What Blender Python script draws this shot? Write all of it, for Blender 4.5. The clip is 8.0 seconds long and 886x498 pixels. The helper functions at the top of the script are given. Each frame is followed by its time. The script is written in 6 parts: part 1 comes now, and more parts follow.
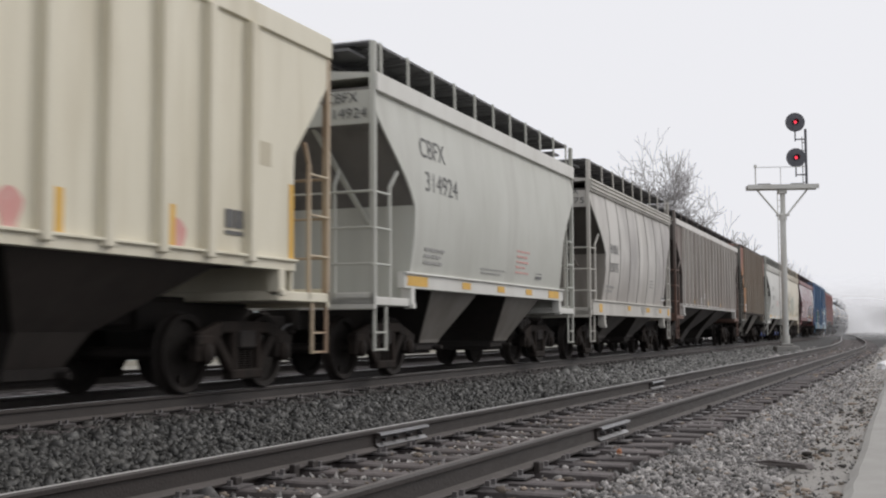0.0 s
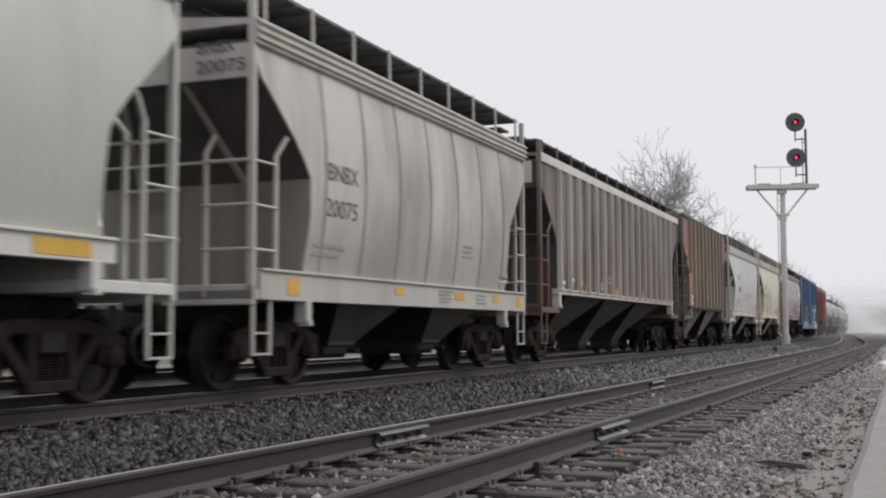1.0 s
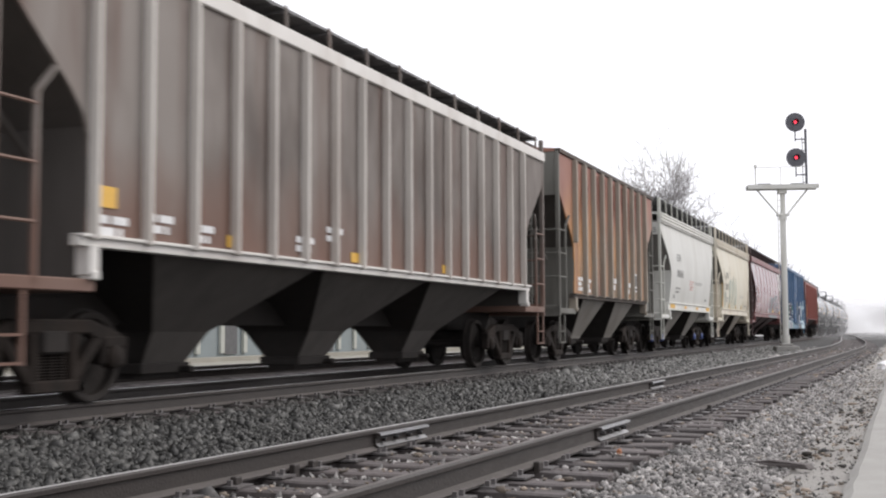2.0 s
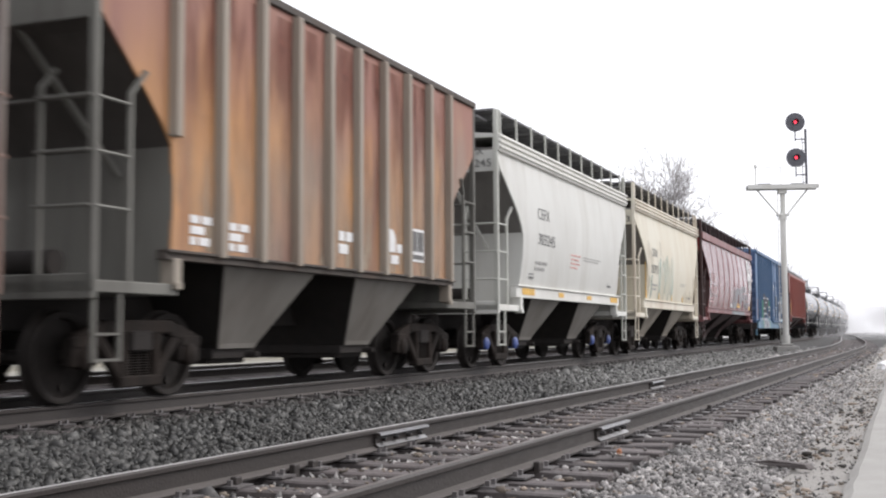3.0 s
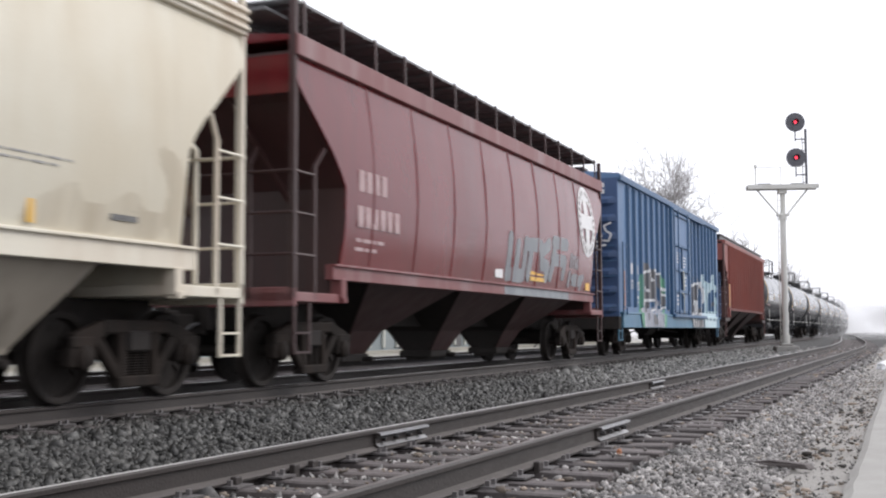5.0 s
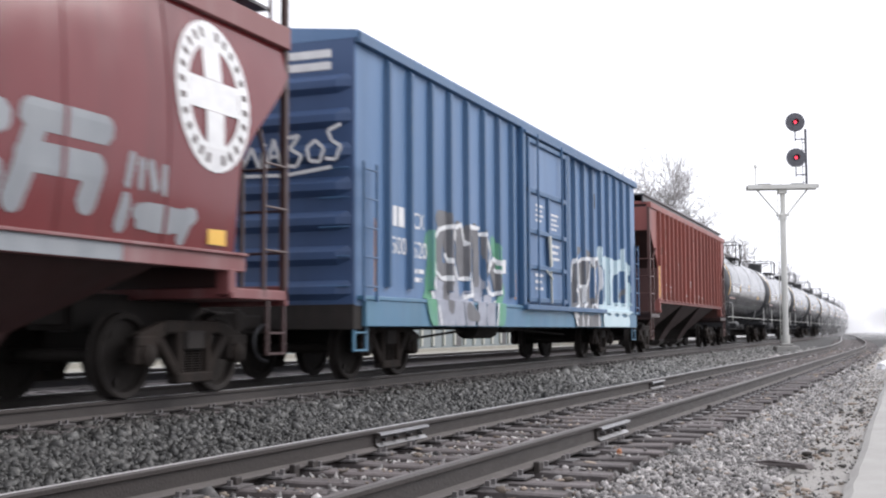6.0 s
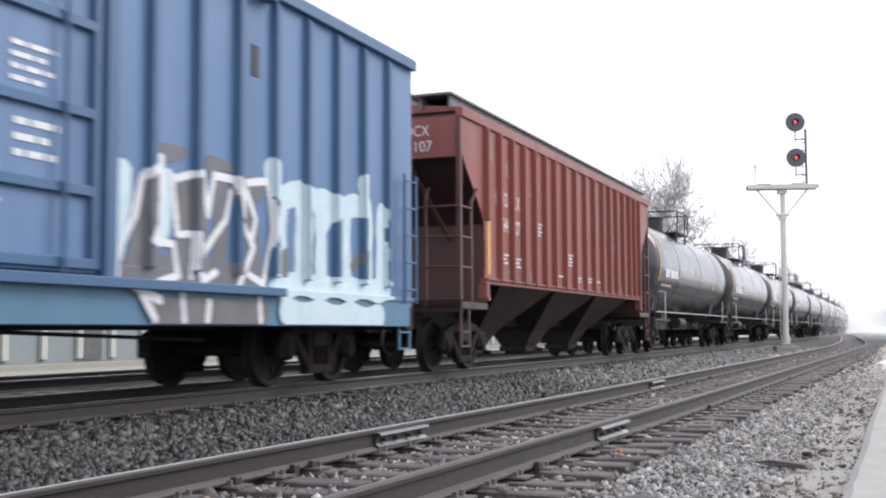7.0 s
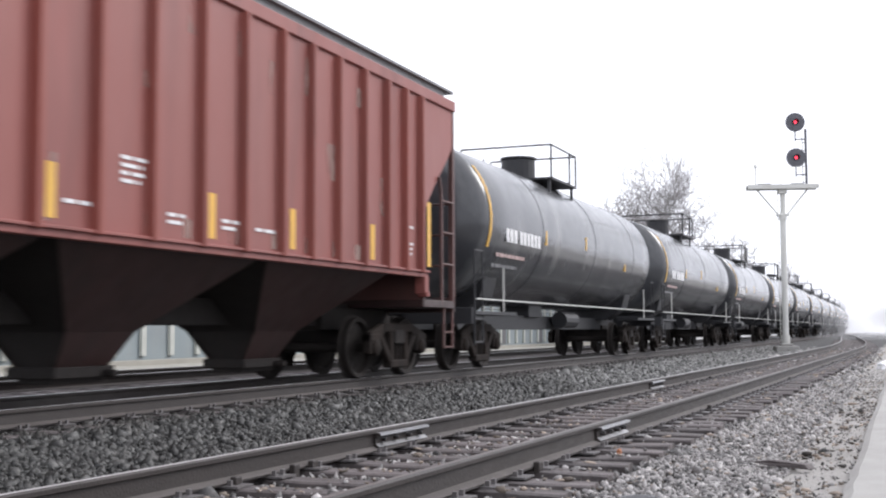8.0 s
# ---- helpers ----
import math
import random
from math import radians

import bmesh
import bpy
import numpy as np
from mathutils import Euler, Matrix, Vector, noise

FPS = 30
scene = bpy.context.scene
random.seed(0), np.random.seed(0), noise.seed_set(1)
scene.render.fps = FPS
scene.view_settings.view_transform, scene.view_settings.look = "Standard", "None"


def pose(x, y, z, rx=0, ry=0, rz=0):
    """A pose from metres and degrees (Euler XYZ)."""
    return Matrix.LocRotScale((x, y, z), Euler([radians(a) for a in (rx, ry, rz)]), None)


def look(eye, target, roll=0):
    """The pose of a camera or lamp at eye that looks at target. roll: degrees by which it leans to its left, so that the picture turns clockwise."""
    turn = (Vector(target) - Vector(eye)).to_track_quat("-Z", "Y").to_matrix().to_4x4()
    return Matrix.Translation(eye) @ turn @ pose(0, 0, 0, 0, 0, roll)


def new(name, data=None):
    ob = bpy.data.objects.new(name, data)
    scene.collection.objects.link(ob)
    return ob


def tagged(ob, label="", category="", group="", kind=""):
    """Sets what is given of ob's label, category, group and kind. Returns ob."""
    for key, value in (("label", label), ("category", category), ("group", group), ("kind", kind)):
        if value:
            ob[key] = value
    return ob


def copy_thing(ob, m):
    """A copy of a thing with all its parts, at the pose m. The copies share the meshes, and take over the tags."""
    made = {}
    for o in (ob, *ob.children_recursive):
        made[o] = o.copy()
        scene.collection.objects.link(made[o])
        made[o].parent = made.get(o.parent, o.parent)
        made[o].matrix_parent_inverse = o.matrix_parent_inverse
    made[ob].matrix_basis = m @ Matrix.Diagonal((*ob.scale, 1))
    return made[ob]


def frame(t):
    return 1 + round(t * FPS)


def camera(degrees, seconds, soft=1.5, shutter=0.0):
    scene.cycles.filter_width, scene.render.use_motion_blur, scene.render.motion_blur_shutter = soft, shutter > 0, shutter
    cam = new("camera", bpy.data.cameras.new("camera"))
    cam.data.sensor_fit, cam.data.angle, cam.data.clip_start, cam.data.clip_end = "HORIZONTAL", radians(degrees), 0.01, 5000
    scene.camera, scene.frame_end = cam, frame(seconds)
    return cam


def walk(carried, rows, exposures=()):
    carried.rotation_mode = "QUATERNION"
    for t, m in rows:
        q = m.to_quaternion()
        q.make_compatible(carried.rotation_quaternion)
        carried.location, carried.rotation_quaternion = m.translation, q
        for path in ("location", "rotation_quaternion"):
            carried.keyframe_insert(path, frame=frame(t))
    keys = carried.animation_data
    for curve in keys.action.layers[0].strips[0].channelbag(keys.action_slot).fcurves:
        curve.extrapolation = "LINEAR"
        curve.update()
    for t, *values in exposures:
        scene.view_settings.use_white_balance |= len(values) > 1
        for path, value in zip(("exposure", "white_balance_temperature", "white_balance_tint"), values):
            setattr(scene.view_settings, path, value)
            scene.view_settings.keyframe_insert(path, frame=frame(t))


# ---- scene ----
XM = -8.33            # centre of the main line beside the camera
SPEED, GAIN = 15.25, 0.07   # the train's metres a second towards the camera, and how much it gains each second

cam = camera(42.0, 8.0, soft=2.1, shutter=0.22)
walk(cam, [(0.0, pose(0, 0, 0.693, 94.07, 0.27, 21.76)), (8.0, pose(0, 0, 0.693, 94.07, 0.27, 21.76))],
     exposures=[(0.0, -0.28, 6680, 11), (1.0, -0.36, 6680, 11), (1.5, -0.06, 6700, 12), (3.0, 0.43, 6600, 12), (4.0, 0.28, 6600, 12), (4.5, 0.28, 6550, 12), (6.0, 0.54, 6450, 13), (8.0, 0.58, 6350, 13)])

# ---- light: a bright overcast sky with a weak, wide sun ----
world = bpy.data.worlds.new("overcast_sky")
scene.world = world
world.use_nodes = True
wn, wl = world.node_tree.nodes, world.node_tree.links
sky = wn.new("ShaderNodeTexSky")
sky.sky_type, sky.sun_disc = "NISHITA", False
sky.sun_elevation, sky.sun_rotation = radians(36), radians(42)
sky.air_density, sky.dust_density = 1.0, 6.0
grey = wn.new("ShaderNodeHueSaturation")
grey.inputs["Saturation"].default_value = 0.12
grey.inputs["Value"].default_value = 0.06
wl.new(sky.outputs[0], grey.inputs["Color"])
cloud = wn.new("ShaderNodeMix")
cloud.data_type = "RGBA"
cloud.inputs[0].default_value = 0.94
wl.new(grey.outputs[0], cloud.inputs[6])
cloud.inputs[7].default_value = (1.05, 1.08, 1.15, 1)
wl.new(cloud.outputs[2], wn["Background"].inputs["Color"])
wn["Background"].inputs["Strength"].default_value = 1.0
sun = new("sun", bpy.data.lights.new("sun", "SUN"))
sun.data.energy, sun.data.angle, sun.data.color = 1.4, radians(25), (1.0, 0.97, 0.93)
sun.matrix_world = look((20, 34, 22), (0, 12, 0))


# ---- materials ----
def material(name, base, second=None, rough=0.7, metal=0.0, scale=3.0, stretch=(1, 1, 1), amount=0.5,
             dirt=None, dirt_scale=1.2, dirt_amount=0.3, dirt_stretch=(1, 1, 0.25), fine=60.0, fine_amount=0.12,
             bump=0.2, bump_scale=80.0, by_object=0.0, by_island=0.0, band=None, gloss=0.5):
    """A painted or raw surface: two colours in soft patches, dirt in streaks, fine grain, bump."""
    m = bpy.data.materials.new(name)
    m.use_nodes = True
    n, l = m.node_tree.nodes, m.node_tree.links
    p = n["Principled BSDF"]
    co = n.new("ShaderNodeTexCoord")

    def tex(sc, st, detail=5.0):
        mp = n.new("ShaderNodeMapping")
        mp.inputs["Scale"].default_value = st
        l.new(co.outputs["Object"], mp.inputs["Vector"])
        t = n.new("ShaderNodeTexNoise")
        t.inputs["Scale"].default_value, t.inputs["Detail"].default_value = sc, detail
        l.new(mp.outputs[0], t.inputs["Vector"])
        return t.outputs["Fac"]

    def ramp(src, lo, hi, top):
        r = n.new("ShaderNodeMapRange")
        r.inputs["From Min"].default_value, r.inputs["From Max"].default_value = lo, hi
        r.inputs["To Max"].default_value = top
        l.new(src, r.inputs["Value"])
        return r.outputs[0]

    def mix(fac, a, b):
        x = n.new("ShaderNodeMix")
        x.data_type = "RGBA"
        l.new(fac, x.inputs[0])
        for slot, v in ((6, a), (7, b)):
            if isinstance(v, tuple):
                x.inputs[slot].default_value = (*v, 1)
            else:
                l.new(v, x.inputs[slot])
        return x.outputs[2]

    second = second or tuple(c * 0.78 for c in base)
    col = mix(ramp(tex(scale, stretch), 0.38, 0.65, amount), tuple(base), tuple(second))
    if dirt:
        col = mix(ramp(tex(dirt_scale, dirt_stretch, 8.0), 0.48, 0.75, dirt_amount), col, tuple(dirt))
    if band:
        # weathering that grows towards one edge of the panel, broken up by noise
        sep = n.new("ShaderNodeSeparateXYZ")
        l.new(co.outputs["Object"], sep.inputs[0])
        up = ramp(sep.outputs["Z"], band[1], band[2], 1.0)
        add = n.new("ShaderNodeMath")
        add.operation = "MULTIPLY_ADD"
        l.new(tex(1.6, (1, 1, 0.4), 6.0), add.inputs[0])
        add.inputs[1].default_value = 1.2
        l.new(up, add.inputs[2])
        col = mix(ramp(add.outputs[0], 0.75, 1.5, band[3]), col, tuple(band[0]))
    g = tex(fine, (1, 1, 1), 3.0)
    col = mix(ramp(g, 0.35, 0.75, fine_amount), col, tuple(c * 0.45 for c in base))
    if by_object or by_island:
        inf = n.new("ShaderNodeObjectInfo" if by_object else "ShaderNodeNewGeometry")
        hs = n.new("ShaderNodeHueSaturation")
        k = by_object or by_island
        r = n.new("ShaderNodeMapRange")
        r.inputs["To Min"].default_value, r.inputs["To Max"].default_value = 1 - k, 1 + k
        l.new(inf.outputs["Random" if by_object else "Random Per Island"], r.inputs["Value"])
        l.new(r.outputs[0], hs.inputs["Value"])
        l.new(col, hs.inputs["Color"])
        col = hs.outputs[0]
    l.new(col, p.inputs["Base Color"])
    p.inputs["Metallic"].default_value = metal
    p.inputs["Specular IOR Level"].default_value = gloss
    rr = n.new("ShaderNodeMapRange")
    rr.inputs["To Min"].default_value, rr.inputs["To Max"].default_value = max(rough - 0.12, 0.05), min(rough + 0.12, 1)
    l.new(tex(scale * 4, stretch), rr.inputs["Value"])
    l.new(rr.outputs[0], p.inputs["Roughness"])
    if bump:
        b = n.new("ShaderNodeBump")
        b.inputs["Strength"].default_value, b.inputs["Distance"].default_value = bump, 0.02
        l.new(tex(bump_scale, (1, 1, 1), 6.0), b.inputs["Height"])
        l.new(b.outputs[0], p.inputs["Normal"])
    return m


def glow(name, rgb, strength):
    m = bpy.data.materials.new(name)
    m.use_nodes = True
    p = m.node_tree.nodes["Principled BSDF"]
    p.inputs["Base Color"].default_value = (*rgb, 1)
    p.inputs["Emission Color"].default_value = (*rgb, 1)
    p.inputs["Emission Strength"].default_value = strength
    return m


def car_paint(name, base, second=None, dirt=(0.16, 0.13, 0.10), amount=0.5, dirt_amount=0.4, rough=0.5, **more):
    return material(name, base, second, rough=rough, scale=0.9, stretch=(1, 1, 0.45), amount=amount, dirt=dirt,
                    dirt_scale=2.2, dirt_stretch=(1, 1, 0.12), dirt_amount=dirt_amount, fine=45, fine_amount=0.08,
                    bump=0.05, bump_scale=5, **more)


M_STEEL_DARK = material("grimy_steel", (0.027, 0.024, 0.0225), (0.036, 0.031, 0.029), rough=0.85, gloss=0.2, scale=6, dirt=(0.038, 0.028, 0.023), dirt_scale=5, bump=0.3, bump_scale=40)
M_TRUCK = material("dusty_cast_steel", (0.021, 0.017, 0.015), (0.011, 0.009, 0.008), rough=0.85, gloss=0.15, scale=5, dirt=(0.055, 0.038, 0.029), dirt_scale=4, bump=0.3, bump_scale=30)
M_WHEEL = material("wheel_steel", (0.024, 0.020, 0.018), (0.015, 0.013, 0.012), rough=0.75, gloss=0.2, metal=0.1, scale=4, bump=0.15)
M_GRATING = material("dark_grating", (0.15, 0.15, 0.155), (0.10, 0.10, 0.10), rough=0.6, metal=0.3, scale=6)
M_RAIL_SIDE = material("rusty_rail_web", (0.030, 0.023, 0.020), (0.017, 0.014, 0.013), rough=0.6, scale=5, stretch=(1, 0.2, 1), dirt=(0.034, 0.024, 0.02), dirt_scale=3, dirt_stretch=(1, 0.3, 1), bump=0.25, bump_scale=60)
M_RAIL_FOOT = material("dusty_rail_foot", (0.10, 0.088, 0.082), (0.055, 0.047, 0.044), rough=0.8, scale=6, stretch=(1, 0.4, 1), dirt=(0.06, 0.045, 0.04), dirt_scale=5, dirt_stretch=(1, 1, 1))
M_RAIL_TOP = material("polished_rail_head", (0.85, 0.85, 0.87), (0.70, 0.70, 0.71), rough=0.45, metal=0.35, scale=3, stretch=(1, 0.1, 1), bump=0.0)
M_RAIL_SHEEN = material("siding_rail_head_sheen", (0.50, 0.49, 0.49), (0.33, 0.32, 0.31), rough=0.5, metal=0.3, scale=3, stretch=(1, 0.1, 1), bump=0.0)
M_RAIL_WORN = material("dull_worn_rail_head", (0.13, 0.115, 0.108), (0.085, 0.072, 0.066), rough=0.55, metal=0.25, scale=3, stretch=(1, 0.1, 1), bump=0.0)
# tie plates paler than the rail web: their glints are put into the colour
M_PLATE = material("glinting_tie_plate", (0.19, 0.18, 0.18), (0.10, 0.088, 0.085), rough=0.35, metal=0.3, scale=9, bump=0.2)
M_TIE = material("weathered_timber", (0.12, 0.103, 0.10), (0.05, 0.041, 0.040), rough=0.8, scale=7, stretch=(0.25, 3, 1), amount=0.9, dirt=(0.20, 0.185, 0.185), dirt_scale=6, dirt_stretch=(0.2, 4, 1), dirt_amount=0.5, fine=120, bump=0.6, bump_scale=30, by_object=0.25)
M_BALLAST = material("ballast_bed", (0.05, 0.049, 0.048), (0.025, 0.024, 0.024), rough=0.9, scale=14, amount=0.9, dirt=(0.12, 0.11, 0.10), dirt_scale=1.0, dirt_stretch=(1, 1, 1), fine=45, fine_amount=0.5, bump=1.0, bump_scale=28)
# ballast stone lightened by the haze of distance, put into its colour
M_STONE_HAZY = material("hazy_ballast_stone", (0.17, 0.168, 0.16), (0.03, 0.03, 0.029), rough=0.6, scale=9, fine=90, bump=0.4, by_island=0.8)
M_STONE = material("ballast_stone", (0.066, 0.065, 0.061), (0.010, 0.010, 0.0095), rough=0.5, scale=9, fine=90, bump=0.4, by_island=0.85)
M_STONE_DARK = material("dark_ballast_stone", (0.050, 0.047, 0.043), (0.012, 0.011, 0.010), rough=0.55, scale=9, fine=90, bump=0.4, by_island=0.85)
M_CHIPS = material("dry_leaf_and_chip_litter", (0.25, 0.205, 0.165), (0.05, 0.036, 0.03), rough=0.85, scale=9, fine=60, bump=0.2, by_island=0.9)
M_STONE_PALE = material("pale_gravel_stone", (0.29, 0.275, 0.265), (0.045, 0.041, 0.039), rough=0.6, scale=9, fine=90, bump=0.4, by_island=0.95)
M_DIRT = material("gritty_dirt", (0.32, 0.305, 0.285), (0.23, 0.215, 0.198), rough=0.95, scale=2.5, dirt=(0.38, 0.36, 0.34), dirt_scale=1.2, dirt_stretch=(1, 1, 1), fine=70, fine_amount=0.35, bump=0.8, bump_scale=45)
M_CONCRETE = material("worn_concrete", (0.345, 0.336, 0.316), (0.275, 0.265, 0.25), rough=0.9, scale=1.6, dirt=(0.26, 0.25, 0.235), dirt_scale=3, dirt_stretch=(1, 1, 1), fine=120, fine_amount=0.25, bump=0.3, bump_scale=60)
M_JOINT = material("bright_joint_bar", (0.34, 0.34, 0.35), (0.22, 0.22, 0.22), rough=0.35, metal=0.7, scale=8, bump=0.15)
M_MAST = material("aluminium_paint", (0.60, 0.60, 0.57), (0.50, 0.50, 0.47), rough=0.55, scale=2, dirt=(0.40, 0.36, 0.28), dirt_scale=2, bump=0.05)
M_BLACK = material("black_paint", (0.022, 0.022, 0.025), rough=0.6, scale=5, bump=0.05)
# signal black raised to grey: the fog before it is put into the colour
M_SIGNAL = material("hazy_signal_black", (0.105, 0.105, 0.12), (0.075, 0.075, 0.088), rough=0.55, scale=5, bump=0.05)
# bark grey lightened, with the mist before the trees put into it
M_BARK = material("hazy_grey_bark", (0.29, 0.275, 0.27), (0.21, 0.20, 0.196), rough=0.95, scale=2, bump=0.4, bump_scale=20)
M_YELLOW = material("reflective_yellow", (0.72, 0.42, 0.06), (0.6, 0.34, 0.06), rough=0.5, scale=6, dirt=(0.3, 0.22, 0.1), dirt_scale=4)
M_LETTER_DARK = material("dark_lettering", (0.09, 0.09, 0.09), (0.16, 0.16, 0.155), rough=0.6, scale=8)
M_PRINT = material("faint_grey_print", (0.27, 0.265, 0.255), (0.36, 0.355, 0.34), rough=0.6, scale=8)
M_LETTER_WHITE = material("white_lettering", (0.72, 0.72, 0.72), (0.55, 0.55, 0.56), rough=0.6, scale=6)
M_RED_PRINT = material("faded_red_print", (0.62, 0.30, 0.27), (0.6, 0.42, 0.38), rough=0.6, scale=6)
M_WHITE_LITTER = material("white_plastic", (0.82, 0.82, 0.83), rough=0.5, scale=4)
M_BUILDING = material("grey_blue_panel", (0.25, 0.29, 0.30), (0.21, 0.24, 0.25), rough=0.6, scale=0.7, dirt=(0.3, 0.3, 0.28))
M_TRIM = material("white_trim", (0.50, 0.51, 0.47), (0.42, 0.43, 0.38), rough=0.6, scale=2)
M_APRON = material("sandy_apron", (0.36, 0.345, 0.30), (0.28, 0.265, 0.23), rough=0.95, scale=1, fine=40, bump=0.4)
M_RUST_STRIPE = material("dull_orange_reflector", (0.46, 0.22, 0.10), (0.36, 0.2, 0.13), rough=0.6, scale=6)
M_RUST = material("rust_orange", (0.32, 0.12, 0.05), (0.22, 0.09, 0.05), rough=0.8, scale=20)
M_BLUE_CAP = material("blue_bearing_cap", (0.06, 0.10, 0.30), rough=0.5, scale=6)


# ---- mesh builder ----
class Shape:
    """Collects corners and faces of one mesh."""

    def __init__(self):
        self.v, self.f = [], []

    def add(self, vs, fs):
        k = len(self.v)
        self.v += [tuple(p) for p in vs]
        self.f += [tuple(i + k for i in q) for q in fs]
        return self

    def box(self, x0, x1, y0, y1, z0, z1):
        return self.add([(x, y, z) for x in (x0, x1) for y in (y0, y1) for z in (z0, z1)],
                        [(0, 1, 3, 2), (4, 6, 7, 5), (0, 4, 5, 1), (2, 3, 7, 6), (0, 2, 6, 4), (1, 5, 7, 3)])

    def rings(self, rings, caps=True, closed=True):
        n = len(rings[0])
        vs = [p for r in rings for p in r]
        fs = []
        for i in range(len(rings) - 1):
            for j in range(n if closed else n - 1):
                k = (j + 1) % n
                fs.append((i * n + j, i * n + k, (i + 1) * n + k, (i + 1) * n + j))
        if caps:
            fs.append(tuple(range(n))[::-1])
            fs.append(tuple((len(rings) - 1) * n + j for j in range(n)))
        return self.add(vs, fs)

    def tube(self, p, q, r, n=6, r2=None):
        p, q = Vector(p), Vector(q)
        d = (q - p).normalized()
        a = d.orthogonal().normalized()
        b = d.cross(a)
        cs = [(math.cos(2 * math.pi * i / n), math.sin(2 * math.pi * i / n)) for i in range(n)]
        return self.rings([[o + (a * c + b * s) * rr for c, s in cs] for o, rr in ((p, r), (q, r if r2 is None else r2))])

    def bar(self, p, q, w, h, across=(1, 0, 0)):
        """A bar from p to q, w wide along `across`, h thick the other way."""
        p, q = Vector(p), Vector(q)
        a = Vector(across).normalized()
        b = (q - p).normalized().cross(a).normalized()
        return self.rings([[o + a * (sx * w / 2) + b * (sy * h / 2) for sx, sy in ((-1, -1), (1, -1), (1, 1), (-1, 1))] for o in (p, q)])

    def lathe_x(self, profile, n=24, at=(0, 0, 0)):
        """Turns (x, radius) round the x axis."""
        ax, ay, az = at
        rr = [[(ax + x, ay + r * math.cos(2 * math.pi * i / n), az + r * math.sin(2 * math.pi * i / n)) for i in range(n)] for x, r in profile]
        return self.rings(rr)

    def mesh(self, name, bevel=0.0, smooth=False):
        me = bpy.data.meshes.new(name)
        me.from_pydata(self.v, [], self.f)
        bm = bmesh.new()
        bm.from_mesh(me)
        bmesh.ops.recalc_face_normals(bm, faces=bm.faces)
        if bevel:
            bmesh.ops.bevel(bm, geom=[e for e in bm.edges if len(e.link_faces) == 2 and e.calc_face_angle(0) > 0.6],
                            offset=bevel, segments=1, affect="EDGES", clamp_overlap=True)
        if smooth:
            for f in bm.faces:
                f.smooth = True
            for e in bm.edges:
                if len(e.link_faces) == 2 and e.calc_face_angle(0) > 0.7:
                    e.smooth = False
        bm.to_mesh(me)
        bm.free()
        return me


def part(name, shape, mat, parent=None, label="", bevel=0.0, smooth=False, at=None):
    me = shape.mesh(name, bevel, smooth) if isinstance(shape, Shape) else shape
    if not me.materials:
        me.materials.append(mat)
    ob = new(name, me)
    if parent is not None:
        ob.parent = parent
    if at is not None:
        ob.location = at
    if label:
        ob["label"] = label
    return ob


def thing(name, label, category, group="", kind="", m=None):
    ob = new(name)
    ob.empty_display_size = 0.3
    if m is not None:
        ob.matrix_basis = m
    return tagged(ob, label, category, group, kind)


def letters(text, y, z, size, face, mat, parent, name="lettering", width=None):
    """Lettering on the side that faces the tracks beside it; face(z) is the surface's x."""
    cu = bpy.data.curves.new(name, "FONT")
    cu.body, cu.size = text, size
    tmp = bpy.data.objects.new("tmp", cu)
    me = bpy.data.meshes.new_from_object(tmp)
    bpy.data.objects.remove(tmp)
    us = [v.co.x for v in me.vertices]
    k = 1.0 if width is None else width / max(max(us), 0.01)
    for v in me.vertices:
        u, w = v.co.x * k, v.co.y
        v.co = (face(z + w) + 0.008, y + u, z + w)
    me.materials.clear()
    return part(name, me, mat, parent)


def bars(rows, y, z, width, height, face, mat, parent, gap=0.5, name="print_bar"):
    """Rows of small print as plain bars, one a word."""
    sh = Shape()
    step = height / rows
    if mat is M_LETTER_DARK:
        mat = M_PRINT
    for i in range(rows):
        zc = z - i * step
        end = y + width * (1.0, 0.82, 0.93, 0.7)[i % 4]
        x, u, k = face(zc), y, i
        while u < end - 0.02:
            w = end - u if rows == 1 and height > 0.2 else min((0.16, 0.26, 0.11, 0.2)[k % 4], end - u)
            sh.box(x + 0.004, x + 0.009, u, u + w, zc - step * gap / 2, zc + step * gap / 2)
            u, k = u + w + 0.05, k + 1
    return part(name, sh, mat, parent)


# ---- tracks: where they run ----
def main_x(y):
    return XM - max(y, 0) ** 2 / 22000 - max(y - 190, 0) ** 2 / 2600


SIDING_Y = (-20, 4.6, 14, 24, 43, 57, 75, 100, 130, 170, 215)
SIDING_X = (-3.62, -3.24, -3.0, -2.84, -2.58, -2.52, -2.98, -4.1, -5.6, -7.9, -11.0)
SL = [0.0] * len(SIDING_Y)
for i in range(len(SIDING_Y)):
    a, b = max(i - 1, 0), min(i + 1, len(SIDING_Y) - 1)
    SL[i] = (SIDING_X[b] - SIDING_X[a]) / (SIDING_Y[b] - SIDING_Y[a])


def siding_x(y):
    i = 0
    while i < len(SIDING_Y) - 2 and y > SIDING_Y[i + 1]:
        i += 1
    h = SIDING_Y[i + 1] - SIDING_Y[i]
    t = (y - SIDING_Y[i]) / h
    return ((2 * t ** 3 - 3 * t * t + 1) * SIDING_X[i] + (t ** 3 - 2 * t * t + t) * h * SL[i]
            + (3 * t * t - 2 * t ** 3) * SIDING_X[i + 1] + (t ** 3 - t * t) * h * SL[i + 1])


def second_x(y):
    return main_x(y) - 4.7


